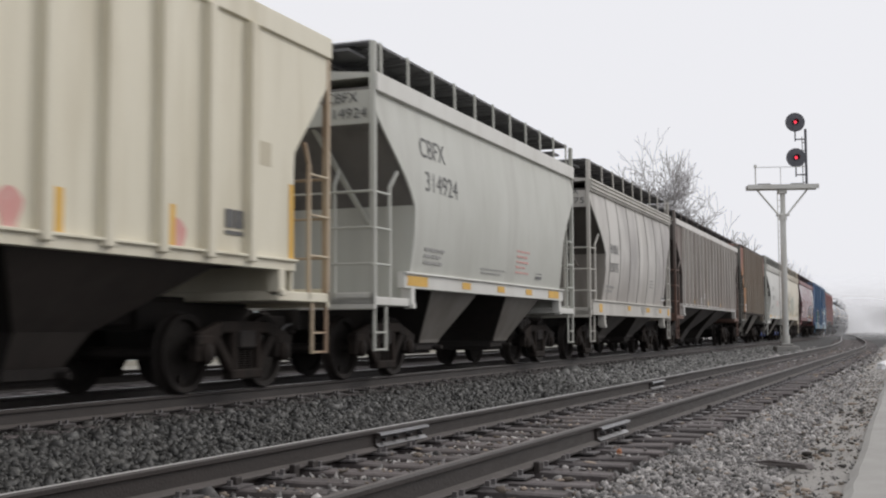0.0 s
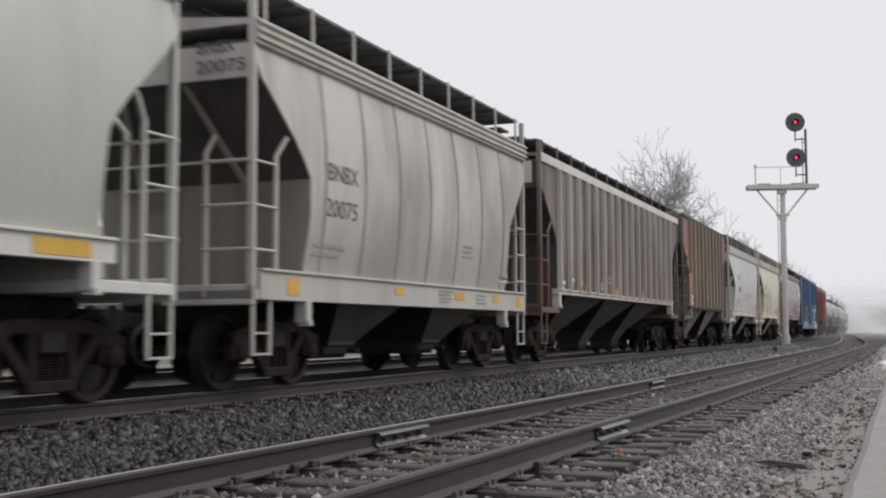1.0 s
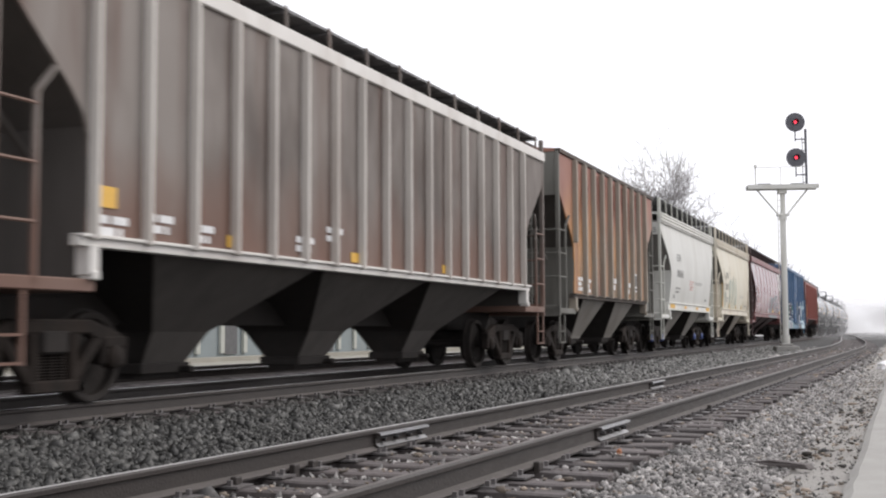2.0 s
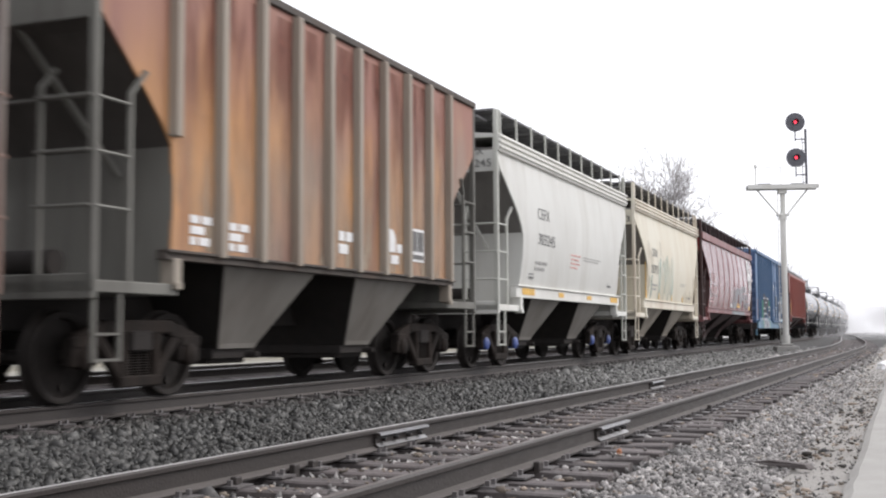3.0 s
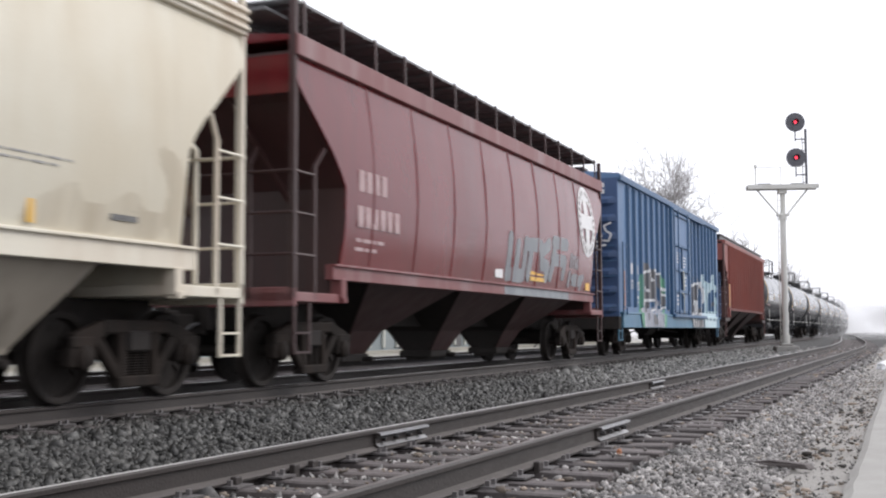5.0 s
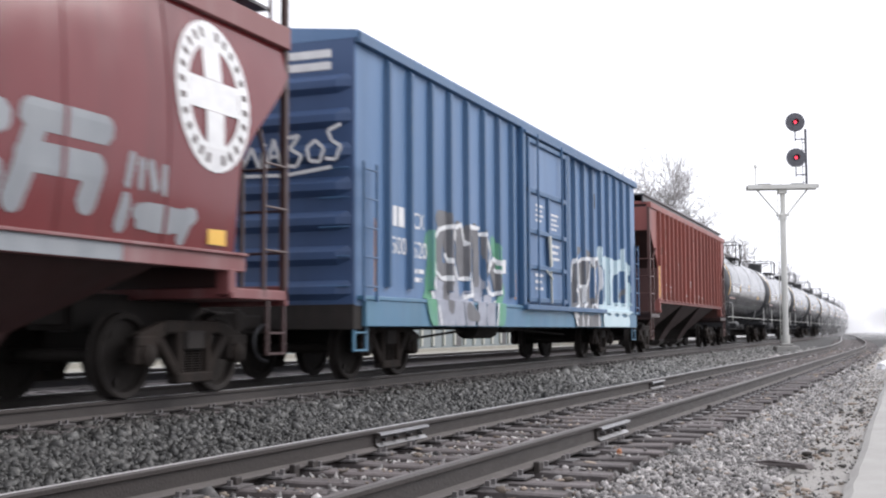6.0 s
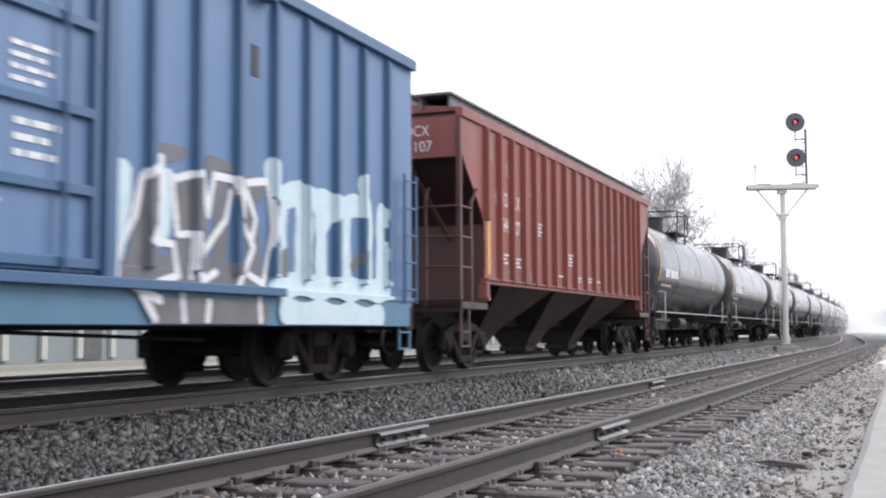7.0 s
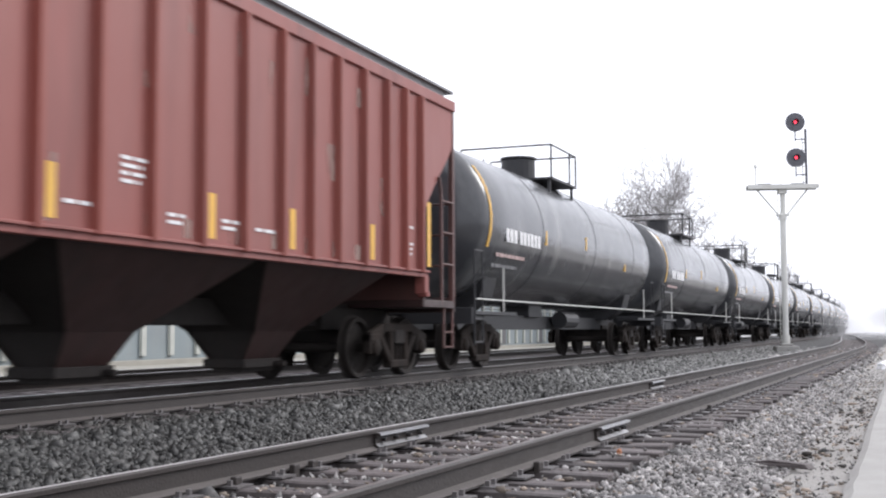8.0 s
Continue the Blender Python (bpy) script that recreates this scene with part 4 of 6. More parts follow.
spray(c, 1.15, 2.3, 1.6, 2.45, [[(1.45, 1.75), (1.5, 2.15)], [(1.9, 1.8), (1.95, 2.2)]], 0.13, lambda y, z: CURVED(z), S_TEAL, None, wobble=0.08, cell=0.02)
spray(c, 0.6, 9.8, 1.6, 3.9, [[(1.3, 3.1), (1.9, 2.7)], [(1.35, 2.6), (1.35, 1.75)], [(3.3, 3.2), (3.5, 2.85)], [(9.1, 2.3), (9.25, 1.7)], [(7.3, 1.7), (8.9, 1.72)]], 0.2, lambda y, z: CURVED(z), S_STAIN, None, wobble=0.12, cell=0.03)
for y in (1.2, 3.1, 5.2, 7.1):
    part("faded_stripe", Shape().box(CURVED(1.8) - 0.01, CURVED(1.8) + 0.006, y, y + (0.08 if y > 1.2 else 0.11), 1.62, 2.0 if y > 1.2 else 2.75), M_YELLOW, c)
notice(c, 8.2, 1.74, 0.4, 0.36, CURVED)
bars(2, 6.6, 2.2, 1.0, 0.12, CURVED, M_LETTER_DARK, c, gap=0.3)
couple(c, 77.67, 10.6)

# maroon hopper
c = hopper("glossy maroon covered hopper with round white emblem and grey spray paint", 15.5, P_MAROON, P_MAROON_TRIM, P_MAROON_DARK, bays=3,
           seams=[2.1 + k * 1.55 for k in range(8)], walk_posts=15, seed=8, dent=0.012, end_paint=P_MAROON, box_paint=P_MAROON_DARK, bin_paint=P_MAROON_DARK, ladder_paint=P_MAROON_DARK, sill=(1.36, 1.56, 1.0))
M_FADED_PRINT = material("faded_pinkish_print", (0.42, 0.30, 0.30), (0.30, 0.17, 0.17), rough=0.5, scale=5)
for row, n in ((2.72, 4), (2.24, 6)):
    for k in range(n):
        bars(1, 1.6 + k * 0.24, row, 0.17, 0.40, CURVED, M_FADED_PRINT, c, gap=0.72)
bars(2, 1.6, 1.92, 0.9, 0.24, CURVED, M_FADED_PRINT, c, gap=0.4)
ring_o = Shape()
ca = [2 * math.pi * i / 32 for i in range(33)]
for a, b in zip(ca, ca[1:]):
    ring_o.add([(CURVED(3.2 + r * math.sin(t)) + 0.008, 13.75 + r * 0.86 * math.cos(t), 3.2 + r * math.sin(t)) for r, t in ((0.56, a), (0.82, a), (0.82, b), (0.56, b))], [(0, 1, 2, 3)])
for u0, u1, w0, w1 in ((-0.47, 0.47, -0.17, 0.17), (-0.17, 0.17, -0.57, -0.175), (-0.17, 0.17, 0.175, 0.57)):
    ring_o.add([(CURVED(3.2 + w) + 0.009, 13.75 + u, 3.2 + w) for u, w in ((u0, w0), (u1, w0), (u1, w1), (u0, w1))], [(0, 1, 2, 3)])
for k in range(26):
    a = 2 * math.pi * (k + 0.5) / 26
    if k % 13 != 6:
        part("emblem_mark", Shape().add([(CURVED(3.2 + r * math.sin(t)) + 0.011, 13.75 + r * 0.86 * math.cos(t), 3.2 + r * math.sin(t)) for r, t in ((0.64, a - 0.05), (0.75, a - 0.05), (0.75, a + 0.05), (0.64, a + 0.05))], [(0, 1, 2, 3)]), P_MAROON_DARK, c)
part("round_emblem", ring_o, M_LETTER_WHITE, c)
spray(c, 7.7, 12.3, 1.52, 2.85, [[(8.1, 2.42), (8.02, 1.75), (8.95, 1.75), (9.05, 2.4)], [(8.58, 2.32), (8.5, 1.75)], [(9.1, 2.38), (10.05, 2.40)], [(9.42, 2.36), (9.3, 1.78)],
                                 [(10.6, 2.46), (10.1, 2.28), (10.15, 2.04), (10.55, 2.0), (10.5, 1.8)], [(11.05, 2.52), (10.82, 1.82)], [(10.95, 2.54), (11.92, 2.54)], [(10.92, 2.18), (11.82, 2.18)], [(11.82, 2.18), (11.74, 1.88)]],
      0.135, lambda y, z: CURVED(z), S_GREY, None, wobble=0.006)
spray(c, 12.2, 13.7, 1.6, 2.5, [[(12.35, 2.35), (12.3, 2.1)], [(12.5, 2.32), (12.5, 2.1)], [(12.65, 2.32), (12.72, 2.12)], [(12.88, 2.3), (12.9, 2.1)]], 0.055, lambda y, z: CURVED(z), S_GREY, None, wobble=0.012)
spray(c, 12.1, 14.0, 1.55, 2.1, [[(12.25, 1.72), (12.3, 1.95)], [(12.5, 1.85), (13.4, 1.88)], [(12.55, 1.75), (13.2, 1.78)], [(13.35, 1.9), (13.25, 1.65)]], 0.085, lambda y, z: CURVED(z), S_GREY, None, wobble=0.02)
patches(c, ((13.72, 0.34, 1.62, 1.86), (9.45, 0.95, 1.68, 1.76), (9.4, 1.0, 1.80, 1.90)), M_YELLOW, x=1.53)
patches(c, ((7.35, 0.42, 1.66, 1.84),), M_LETTER_WHITE, "pale_patch", x=1.53)
part("scuffed_paint", Shape().box(1.521, 1.526, 7.9, 12.3, 1.37, 1.53), S_GREY, c)
couple(c, 89.4, 15.5)


# ---- blue boxcar ----
def boxcar(label, length):
    car = thing("boxcar", label, "boxcar", group="cars of the freight train")
    z0, z1 = 1.02, 4.72
    part("body", Shape().box(-1.50, 1.50, 0.03, length - 0.03, z0, z1), P_BLUE, car, bevel=0.02)
    part("roof", Shape().rings([[(-1.55, y, z1 - 0.03), (1.55, y, z1 - 0.03), (1.55, y, z1 + 0.08), (0, y, z1 + 0.26), (-1.55, y, z1 + 0.08)] for y in (0.0, length)]), P_BLUE, car)
    posts = [1.05, 1.85, 2.67, 3.47, 4.27, 5.1, 5.9, 6.7] + [11.15 + 0.8 * k for k in range(8)]
    for sx in (1, -1):
        for y in posts:
            part("side_post", Shape().rings([[(sx * 1.495, y - 0.07, z), (sx * 1.585, y - 0.045, z), (sx * 1.585, y + 0.045, z), (sx * 1.495, y + 0.07, z)] for z in (1.32, 4.54)]
                                            + [[(sx * 1.495, y - 0.07, 4.64), (sx * 1.5, y - 0.045, 4.64), (sx * 1.5, y + 0.045, 4.64), (sx * 1.495, y + 0.07, 4.64)]]), P_BLUE_RIB, car)
        part("side_sill", Shape().box(sx * 1.46, sx * 1.565, 0.25, length - 0.25, 0.76, 1.14).box(sx * 1.46, sx * 1.585, 0.1, length - 0.1, 1.12, 1.18), P_BLUE_SILL, car, bevel=0.01)
        part("top_chord", Shape().box(sx * 1.49, sx * 1.59, 0.02, length - 0.02, 4.62, 4.77), P_BLUE_RIB, car, bevel=0.01)
        d = part("door", Shape().box(sx * 1.50, sx * 1.58, 7.45, 10.25, 1.22, 4.52), P_BLUE, car, bevel=0.01)
        for z in (1.3, 1.95, 2.65, 3.45, 4.44):
            part("door_rail", Shape().box(sx * 1.57, sx * 1.635, 7.45, 10.25, z - 0.05, z + 0.05), P_BLUE_RIB, d, bevel=0.012)
        for y in (7.5, 8.85, 10.2):
            part("door_stile", Shape().box(sx * 1.575, sx * 1.64, y - 0.05, y + 0.05, 1.25, 4.48 if y != 8.85 else 3.45), P_BLUE_RIB, d, bevel=0.012)
        for y in (8.0, 9.75):
            part("lock_rod", Shape().tube((sx * 1.66, y, 1.1), (sx * 1.66, y, 4.6), 0.022, 8), P_BLUE_RIB, d)
        part("door_lever", Shape().bar((sx * 1.67, 8.75, 2.62), (sx * 1.67, 8.85, 2.0), 0.04, 0.11).bar((sx * 1.67, 8.5, 1.9), (sx * 1.67, 8.95, 1.75), 0.03, 0.03).bar((sx * 1.66, 8.85, 1.9), (sx * 1.66, 8.9, 1.25), 0.03, 0.03), M_TRIM, d)
        part("door_track", Shape().box(sx * 1.52, sx * 1.68, 7.2, 13.6, 1.10, 1.2), P_BLUE_RIB, car, bevel=0.01)
        part("door_track", Shape().box(sx * 1.52, sx * 1.66, 7.2, 13.4, 4.53, 4.59), P_BLUE_RIB, car, bevel=0.01)
        for y in (7.25, 10.45):
            part("door_frame", Shape().box(sx * 1.50, sx * 1.62, y - 0.09, y + 0.09, 1.18, 4.62), P_BLUE_RIB, car, bevel=0.015)
        for y, sy in ((0.0, 1), (length, -1)):
            s = Shape()
            for d2 in (0.1, 0.52):
                s.bar((sx * 1.60, y + sy * d2, 1.1), (sx * 1.60, y + sy * d2, 3.0), 0.03, 0.04)
            for k in range(5):
                s.tube((sx * 1.61, y + sy * 0.1, 1.3 + k * 0.4), (sx * 1.61, y + sy * 0.52, 1.3 + k * 0.4), 0.015, 6)
                s.tube((sx * 1.45, y - sy * 0.06, 1.3 + k * 0.4), (sx * 1.0, y - sy * 0.06, 1.3 + k * 0.4), 0.015, 6)
            part("ladder", s, P_BLUE_RIB, car)
            part("step", stirrup(sx, y, sy, 0.42, 0.9), P_BLUE_SILL, car)
    for y, sy in ((0.0, 1), (length, -1)):
        for k in range(7):
            z = 1.25 + k * 0.47
            # end sheets carry their shade in a darker blue than the sides
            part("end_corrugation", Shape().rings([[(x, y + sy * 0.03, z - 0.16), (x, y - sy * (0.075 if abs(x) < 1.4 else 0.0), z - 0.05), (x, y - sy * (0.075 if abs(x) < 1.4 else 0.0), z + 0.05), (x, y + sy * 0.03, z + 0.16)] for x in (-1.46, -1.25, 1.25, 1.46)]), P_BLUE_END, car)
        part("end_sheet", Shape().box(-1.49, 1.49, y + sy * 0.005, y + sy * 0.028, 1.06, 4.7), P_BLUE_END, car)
        part("end_sill", Shape().box(-1.5, 1.5, y - sy * 0.02, y + sy * 0.3, 0.72, 1.06), M_STEEL_DARK, car, bevel=0.01)
    part("underframe", Shape().box(-0.25, 0.25, 0.4, length - 0.4, 0.72, 1.02).box(-1.4, 1.4, 6.5, 6.7, 0.85, 1.02).box(-1.4, 1.4, 10.7, 10.9, 0.85, 1.02).box(-1.4, 1.4, 4.0, 4.2, 0.85, 1.02).box(-1.4, 1.4, 13.2, 13.4, 0.85, 1.02), M_STEEL_DARK, car)
    part("brake_reservoir", Shape().tube((0.75, 6.3, 0.78), (0.75, 7.5, 0.78), 0.24, 12).tube((0.8, 8.1, 0.82), (0.8, 8.7, 0.82), 0.17, 12).box(0.5, 1.0, 7.6, 8.0, 0.7, 1.0), M_STEEL_DARK, car, smooth=True)
    part("brake_rod", Shape().tube((0.7, 3.2, 0.85), (0.6, 6.4, 0.72), 0.022, 6).tube((0.6, 2.8, 0.5), (0.7, 6.6, 0.72), 0.022, 6).tube((0.6, 8.6, 0.75), (0.6, 13.5, 0.6), 0.022, 6), M_STEEL_DARK, car)
    trucks(car, (2.15, length - 2.15), mat=M_STEEL_DARK)
    ends(car, length)
    return car, posts


BOX_L = 17.7
c, box_posts = boxcar("faded blue outside-post boxcar with plug door and spray-painted sides", BOX_L)


def box_face(y, z):
    if z < 1.19:
        return 1.587
    if 7.3 < y < 10.4:
        return 1.60
    d = min(abs(y - p) for p in box_posts)
    return 1.500 + 0.085 * min(max((0.07 - d) / 0.025, 0), 1) if z > 1.32 else 1.503


flat_box = table(((0, 1.50), (6, 1.50)))
for k in range(2):
    bars(1, 1.2 + k * 0.26, 2.37, 0.21, 0.42, flat_box, M_LETTER_WHITE, c, gap=0.7)
for text, y, z, w in (("CX", 2.02, 2.24, 0.42), ("500", 1.2, 1.82, 0.54), ("520", 1.98, 1.80, 0.56)):
    letters(text, y, z, 0.36, flat_box, M_LETTER_WHITE, c, width=w)
bars(2, 2.0, 1.6, 0.42, 0.26, flat_box, M_LETTER_WHITE, c, gap=0.5)
door_face = table(((0, 1.58), (6, 1.58)))
for y, z, r in ((8.05, 3.2, 4), (9.15, 3.1, 4), (9.2, 2.45, 3), (8.0, 1.8, 3)):
    bars(r, y, z, 0.55, 0.4, door_face, M_LETTER_WHITE, c, gap=0.45)
part("white_placard", Shape().box(1.5, 1.51, 6.2, 6.38, 1.75, 2.0), M_LETTER_WHITE, c)
spray(c, 1.9, 7.0, 0.78, 2.95, [[(2.70, 2.09), (2.74, 1.66), (2.58, 1.18), (2.72, 0.88)], [(5.66, 2.21), (5.93, 1.84)], [(6.10, 1.41), (5.88, 0.91)]],
      0.17, lambda y, z: box_face(y, z) + 0.0, S_GREEN, None, wobble=0.08)
spray(c, 1.9, 7.0, 0.78, 2.95, [[(2.93, 1.47), (3.01, 0.84)], [(3.30, 1.45), (3.31, 0.84)], [(3.69, 1.48), (3.78, 0.85)], [(4.19, 1.15), (4.28, 0.85)], [(4.82, 1.49), (4.83, 0.85)], [(5.36, 1.38), (5.33, 0.86)]],
      0.22, lambda y, z: box_face(y, z) + 0.002, S_PALE, None, wobble=0.03)
spray(c, 1.9, 7.0, 0.78, 2.95, [[(3.10, 2.24), (2.99, 1.96), (3.07, 1.64), (3.49, 1.61)], [(3.36, 2.31), (3.45, 1.88)], [(3.92, 2.37), (3.93, 1.92), (4.06, 1.67)], [(4.27, 2.34), (4.23, 1.85)], [(4.72, 2.39), (4.77, 1.58)], [(5.15, 2.32), (5.26, 1.75)], [(5.61, 1.82), (5.77, 1.56)], [(3.09, 2.48), (3.32, 2.47)]],
      0.16, lambda y, z: box_face(y, z) + 0.004, S_DARK, None, wobble=0.02)
spray(c, 1.9, 7.0, 0.78, 2.95, [[(3.30, 1.37), (3.38, 1.13)], [(4.20, 1.02), (4.64, 0.94)]],
      0.12, lambda y, z: box_face(y, z) + 0.005, S_DARK, None, wobble=0.05)
spray(c, 1.9, 7.0, 0.78, 2.95, [[(2.91, 2.19), (3.06, 2.31), (3.60, 2.42), (3.76, 2.29), (3.68, 2.11)], [(2.81, 1.98), (2.92, 1.63), (3.15, 1.53), (3.65, 1.56)], [(3.29, 1.91), (3.41, 1.83), (3.64, 1.83), (3.89, 1.55), (4.19, 1.57)], [(3.80, 2.40), (4.05, 2.47), (4.18, 2.16)], [(4.27, 2.45), (4.91, 2.48)], [(4.44, 2.43), (4.50, 1.70), (4.59, 1.30), (4.15, 1.26)], [(4.91, 2.37), (5.30, 2.39), (5.51, 2.10), (5.46, 1.85)], [(5.41, 1.76), (5.66, 1.99), (5.93, 1.89)], [(5.11, 1.43), (5.61, 1.34), (6.15, 1.43)], [(5.72, 1.78), (6.04, 1.72), (5.99, 1.50)], [(2.78, 1.62), (2.68, 1.42), (2.79, 1.23)], [(2.83, 1.07), (2.94, 0.82)], [(5.72, 1.20), (5.64, 0.82)]],
      0.038, lambda y, z: box_face(y, z) + 0.007, S_WHITE, None, wobble=0.01)
for y, za, zb in ((0.64, 1.25, 2.27), (6.91, 1.29, 1.80)):
    part("rust_stripe", Shape().box(1.5, 1.508, y, y + 0.09, za, zb), M_RUST_STRIPE, c)
spray(c, 9.6, 17.6, 0.78, 2.85, [[(10.74, 2.19), (10.71, 1.93), (10.64, 1.49)], [(11.46, 2.19), (11.35, 1.72)], [(13.73, 2.29), (13.70, 1.36)], [(13.73, 2.29), (14.16, 2.36)], [(14.21, 2.40), (14.22, 1.39)], [(14.21, 2.37), (15.14, 2.32), (14.76, 1.99)], [(14.76, 2.34), (14.76, 1.35)], [(15.43, 2.35), (15.44, 1.44)], [(15.43, 2.35), (16.11, 2.39)], [(16.11, 2.42), (16.11, 1.47)], [(16.56, 2.33), (16.56, 1.42)], [(13.61, 1.25), (16.72, 1.26)], [(13.72, 0.93), (16.33, 0.89)], [(13.47, 2.59), (13.58, 2.38)], [(15.96, 2.69), (16.04, 2.54)]],
      0.15, lambda y, z: box_face(y, z) + 0.0, S_AQUA, None, wobble=0.03)
spray(c, 9.6, 14.6, 0.78, 2.85, [[(11.23, 2.16), (10.99, 1.51), (10.82, 1.19)], [(11.74, 2.13), (11.75, 1.28)], [(12.00, 2.25), (12.02, 1.48)], [(12.42, 2.20), (12.43, 1.51)], [(12.99, 2.21), (13.20, 1.34)], [(10.99, 1.31), (13.20, 1.31)], [(11.22, 0.90), (13.20, 0.90)], [(12.79, 2.29), (13.19, 2.29)]],
      0.15, lambda y, z: box_face(y, z) + 0.002, S_DARK, None, wobble=0.02)
spray(c, 9.6, 17.6, 0.78, 2.85, [[(15.68, 1.57), (15.96, 1.71)], [(13.83, 1.42), (13.85, 1.59)], [(11.34, 2.47), (11.73, 2.55)], [(12.20, 2.47), (12.60, 2.50)]],
      0.08, lambda y, z: box_face(y, z) + 0.004, S_DARK, None, wobble=0.03)
spray(c, 9.6, 14.6, 0.78, 2.85, [[(11.34, 2.43), (11.03, 2.20), (10.92, 1.81), (10.65, 1.40), (10.65, 1.18), (11.22, 1.01)], [(11.34, 2.43), (11.36, 1.99), (11.14, 1.59), (11.56, 1.58), (11.64, 1.27), (11.32, 1.19)], [(11.57, 2.25), (12.07, 2.38), (12.18, 1.93), (12.29, 2.37), (12.70, 2.37), (12.80, 1.99), (13.11, 1.65), (12.81, 1.21)], [(11.54, 2.20), (11.62, 1.69), (11.91, 1.70), (11.87, 1.27)], [(12.33, 1.33), (12.09, 1.23), (12.02, 1.47), (12.52, 1.91), (12.62, 2.22)], [(12.89, 2.36), (13.41, 2.44), (13.52, 1.89), (13.32, 1.24), (13.02, 1.33)], [(12.89, 2.36), (13.15, 1.97), (13.05, 1.70)], [(10.93, 1.07), (11.15, 0.82)], [(11.60, 1.09), (11.64, 0.82)], [(12.09, 1.00), (12.06, 0.82)], [(13.10, 1.08), (13.13, 0.82)]],
      0.042, lambda y, z: box_face(y, z) + 0.007, S_WHITE, None, wobble=0.008)
part("vent_patch", Shape().box(1.5, 1.512, 13.05, 13.2, 3.62, 3.98), M_BLACK, c)
for z in (4.45, 4.28):
    part("end_lettering", Shape().box(0.35, 1.15, -0.004, 0.003, z, z + 0.11), M_LETTER_WHITE, c)
mark = Shape()
tag_lines = (((-0.3, 3.3), (-0.2, 2.95), (-0.05, 3.25), (0.08, 2.95), (0.16, 3.3)), ((0.2, 2.95), (0.3, 3.35), (0.42, 2.98)), ((0.24, 3.1), (0.4, 3.12)),
             ((0.5, 3.35), (0.7, 3.38), (0.56, 3.2), (0.74, 3.1), (0.66, 2.95), (0.48, 2.98)), ((0.95, 3.3), (0.82, 3.2), (0.86, 3.02), (1.02, 3.0), (1.08, 3.18), (0.95, 3.3)),
             ((1.34, 3.5), (1.14, 3.42), (1.2, 3.28), (1.34, 3.2), (1.26, 3.02), (1.1, 3.04)), ((-0.3, 2.86), (0.5, 2.84), (1.2, 2.92)))
for line in tag_lines:
    for (xa, za), (xb, zb) in zip(line, line[1:]):
        mark.bar((xa, -0.08, za), (xb, -0.08, zb), 0.006, 0.05, (0, 1, 0))
part("spray_tag", mark, S_WHITE, c)
couple(c, 106.68, BOX_L)

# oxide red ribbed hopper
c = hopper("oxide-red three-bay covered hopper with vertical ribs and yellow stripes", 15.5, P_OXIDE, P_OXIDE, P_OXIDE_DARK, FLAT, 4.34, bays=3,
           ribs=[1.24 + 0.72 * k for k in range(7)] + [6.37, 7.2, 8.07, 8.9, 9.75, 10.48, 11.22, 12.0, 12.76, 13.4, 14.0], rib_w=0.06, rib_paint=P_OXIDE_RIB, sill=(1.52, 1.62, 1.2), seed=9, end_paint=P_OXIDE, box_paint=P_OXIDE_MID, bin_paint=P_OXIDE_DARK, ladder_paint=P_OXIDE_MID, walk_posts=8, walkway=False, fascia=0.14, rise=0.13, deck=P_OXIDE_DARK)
part("running_board", Shape().box(0.7, 1.38, -0.1, 15.78, 4.68, 4.72).box(0.75, 0.81, 0, 15.5, 4.47, 4.68).box(1.28, 1.32, 0, 15.5, 4.46, 4.68), M_GRATING, c)
end_letters(c, (("MOCX", 0.3, 4.02, 0.26, 0.62), ("494107", 0.25, 3.75, 0.26, 0.72)), M_LETTER_WHITE)
for k, y in enumerate((1.38, 3.46, 5.72, 8.24, 10.0, 12.27, 14.33)):
    part("yellow_stripe", Shape().box(1.492, 1.497, y, y + 0.13, 1.69, 2.70 if k in (0, 6) else 2.18), M_YELLOW, c)
for text, y, z in (("MO", 2.08, 3.0), ("CX", 2.82, 3.0), ("494", 2.08, 2.52), ("107", 2.82, 2.52)):
    letters(text, y, z, 0.38, FLAT, M_LETTER_WHITE, c, width=0.42)
for y, z, r, w in ((2.14, 2.1, 3, 0.4), (2.94, 2.06, 3, 0.4), (4.4, 2.85, 4, 0.34), (5.95, 1.86, 1, 0.5), (6.75, 2.36, 4, 0.42), (7.5, 1.88, 2, 0.3), (8.5, 1.9, 2, 0.4), (9.2, 1.86, 1, 0.42), (13.6, 2.0, 3, 0.16), (13.62, 2.25, 1, 0.2)):
    bars(r, y, z, w, 0.075 * r, FLAT, M_LETTER_WHITE, c, gap=0.5)
S_CHALK = material("chalky_pale_smear", (0.45, 0.33, 0.29), (0.36, 0.22, 0.185), rough=0.8, scale=6)
worn_thin(S_CHALK, 6.0, -0.05, 0.75)
chalk = random.Random(5)
for k in range(34):
    bay, low = k % 16, k < 14
    y = 1.28 + 0.79 * bay + chalk.uniform(0.18, 0.45)
    z = 1.66 if low else chalk.uniform(2.0, 3.9)
    part("chalky_patch", Shape().box(1.492, 1.496, y, y + chalk.uniform(0.1, 0.26), z, z + (0.2 if low else chalk.uniform(0.15, 0.5))), S_CHALK, c)
couple(c, 126.43, 15.5)



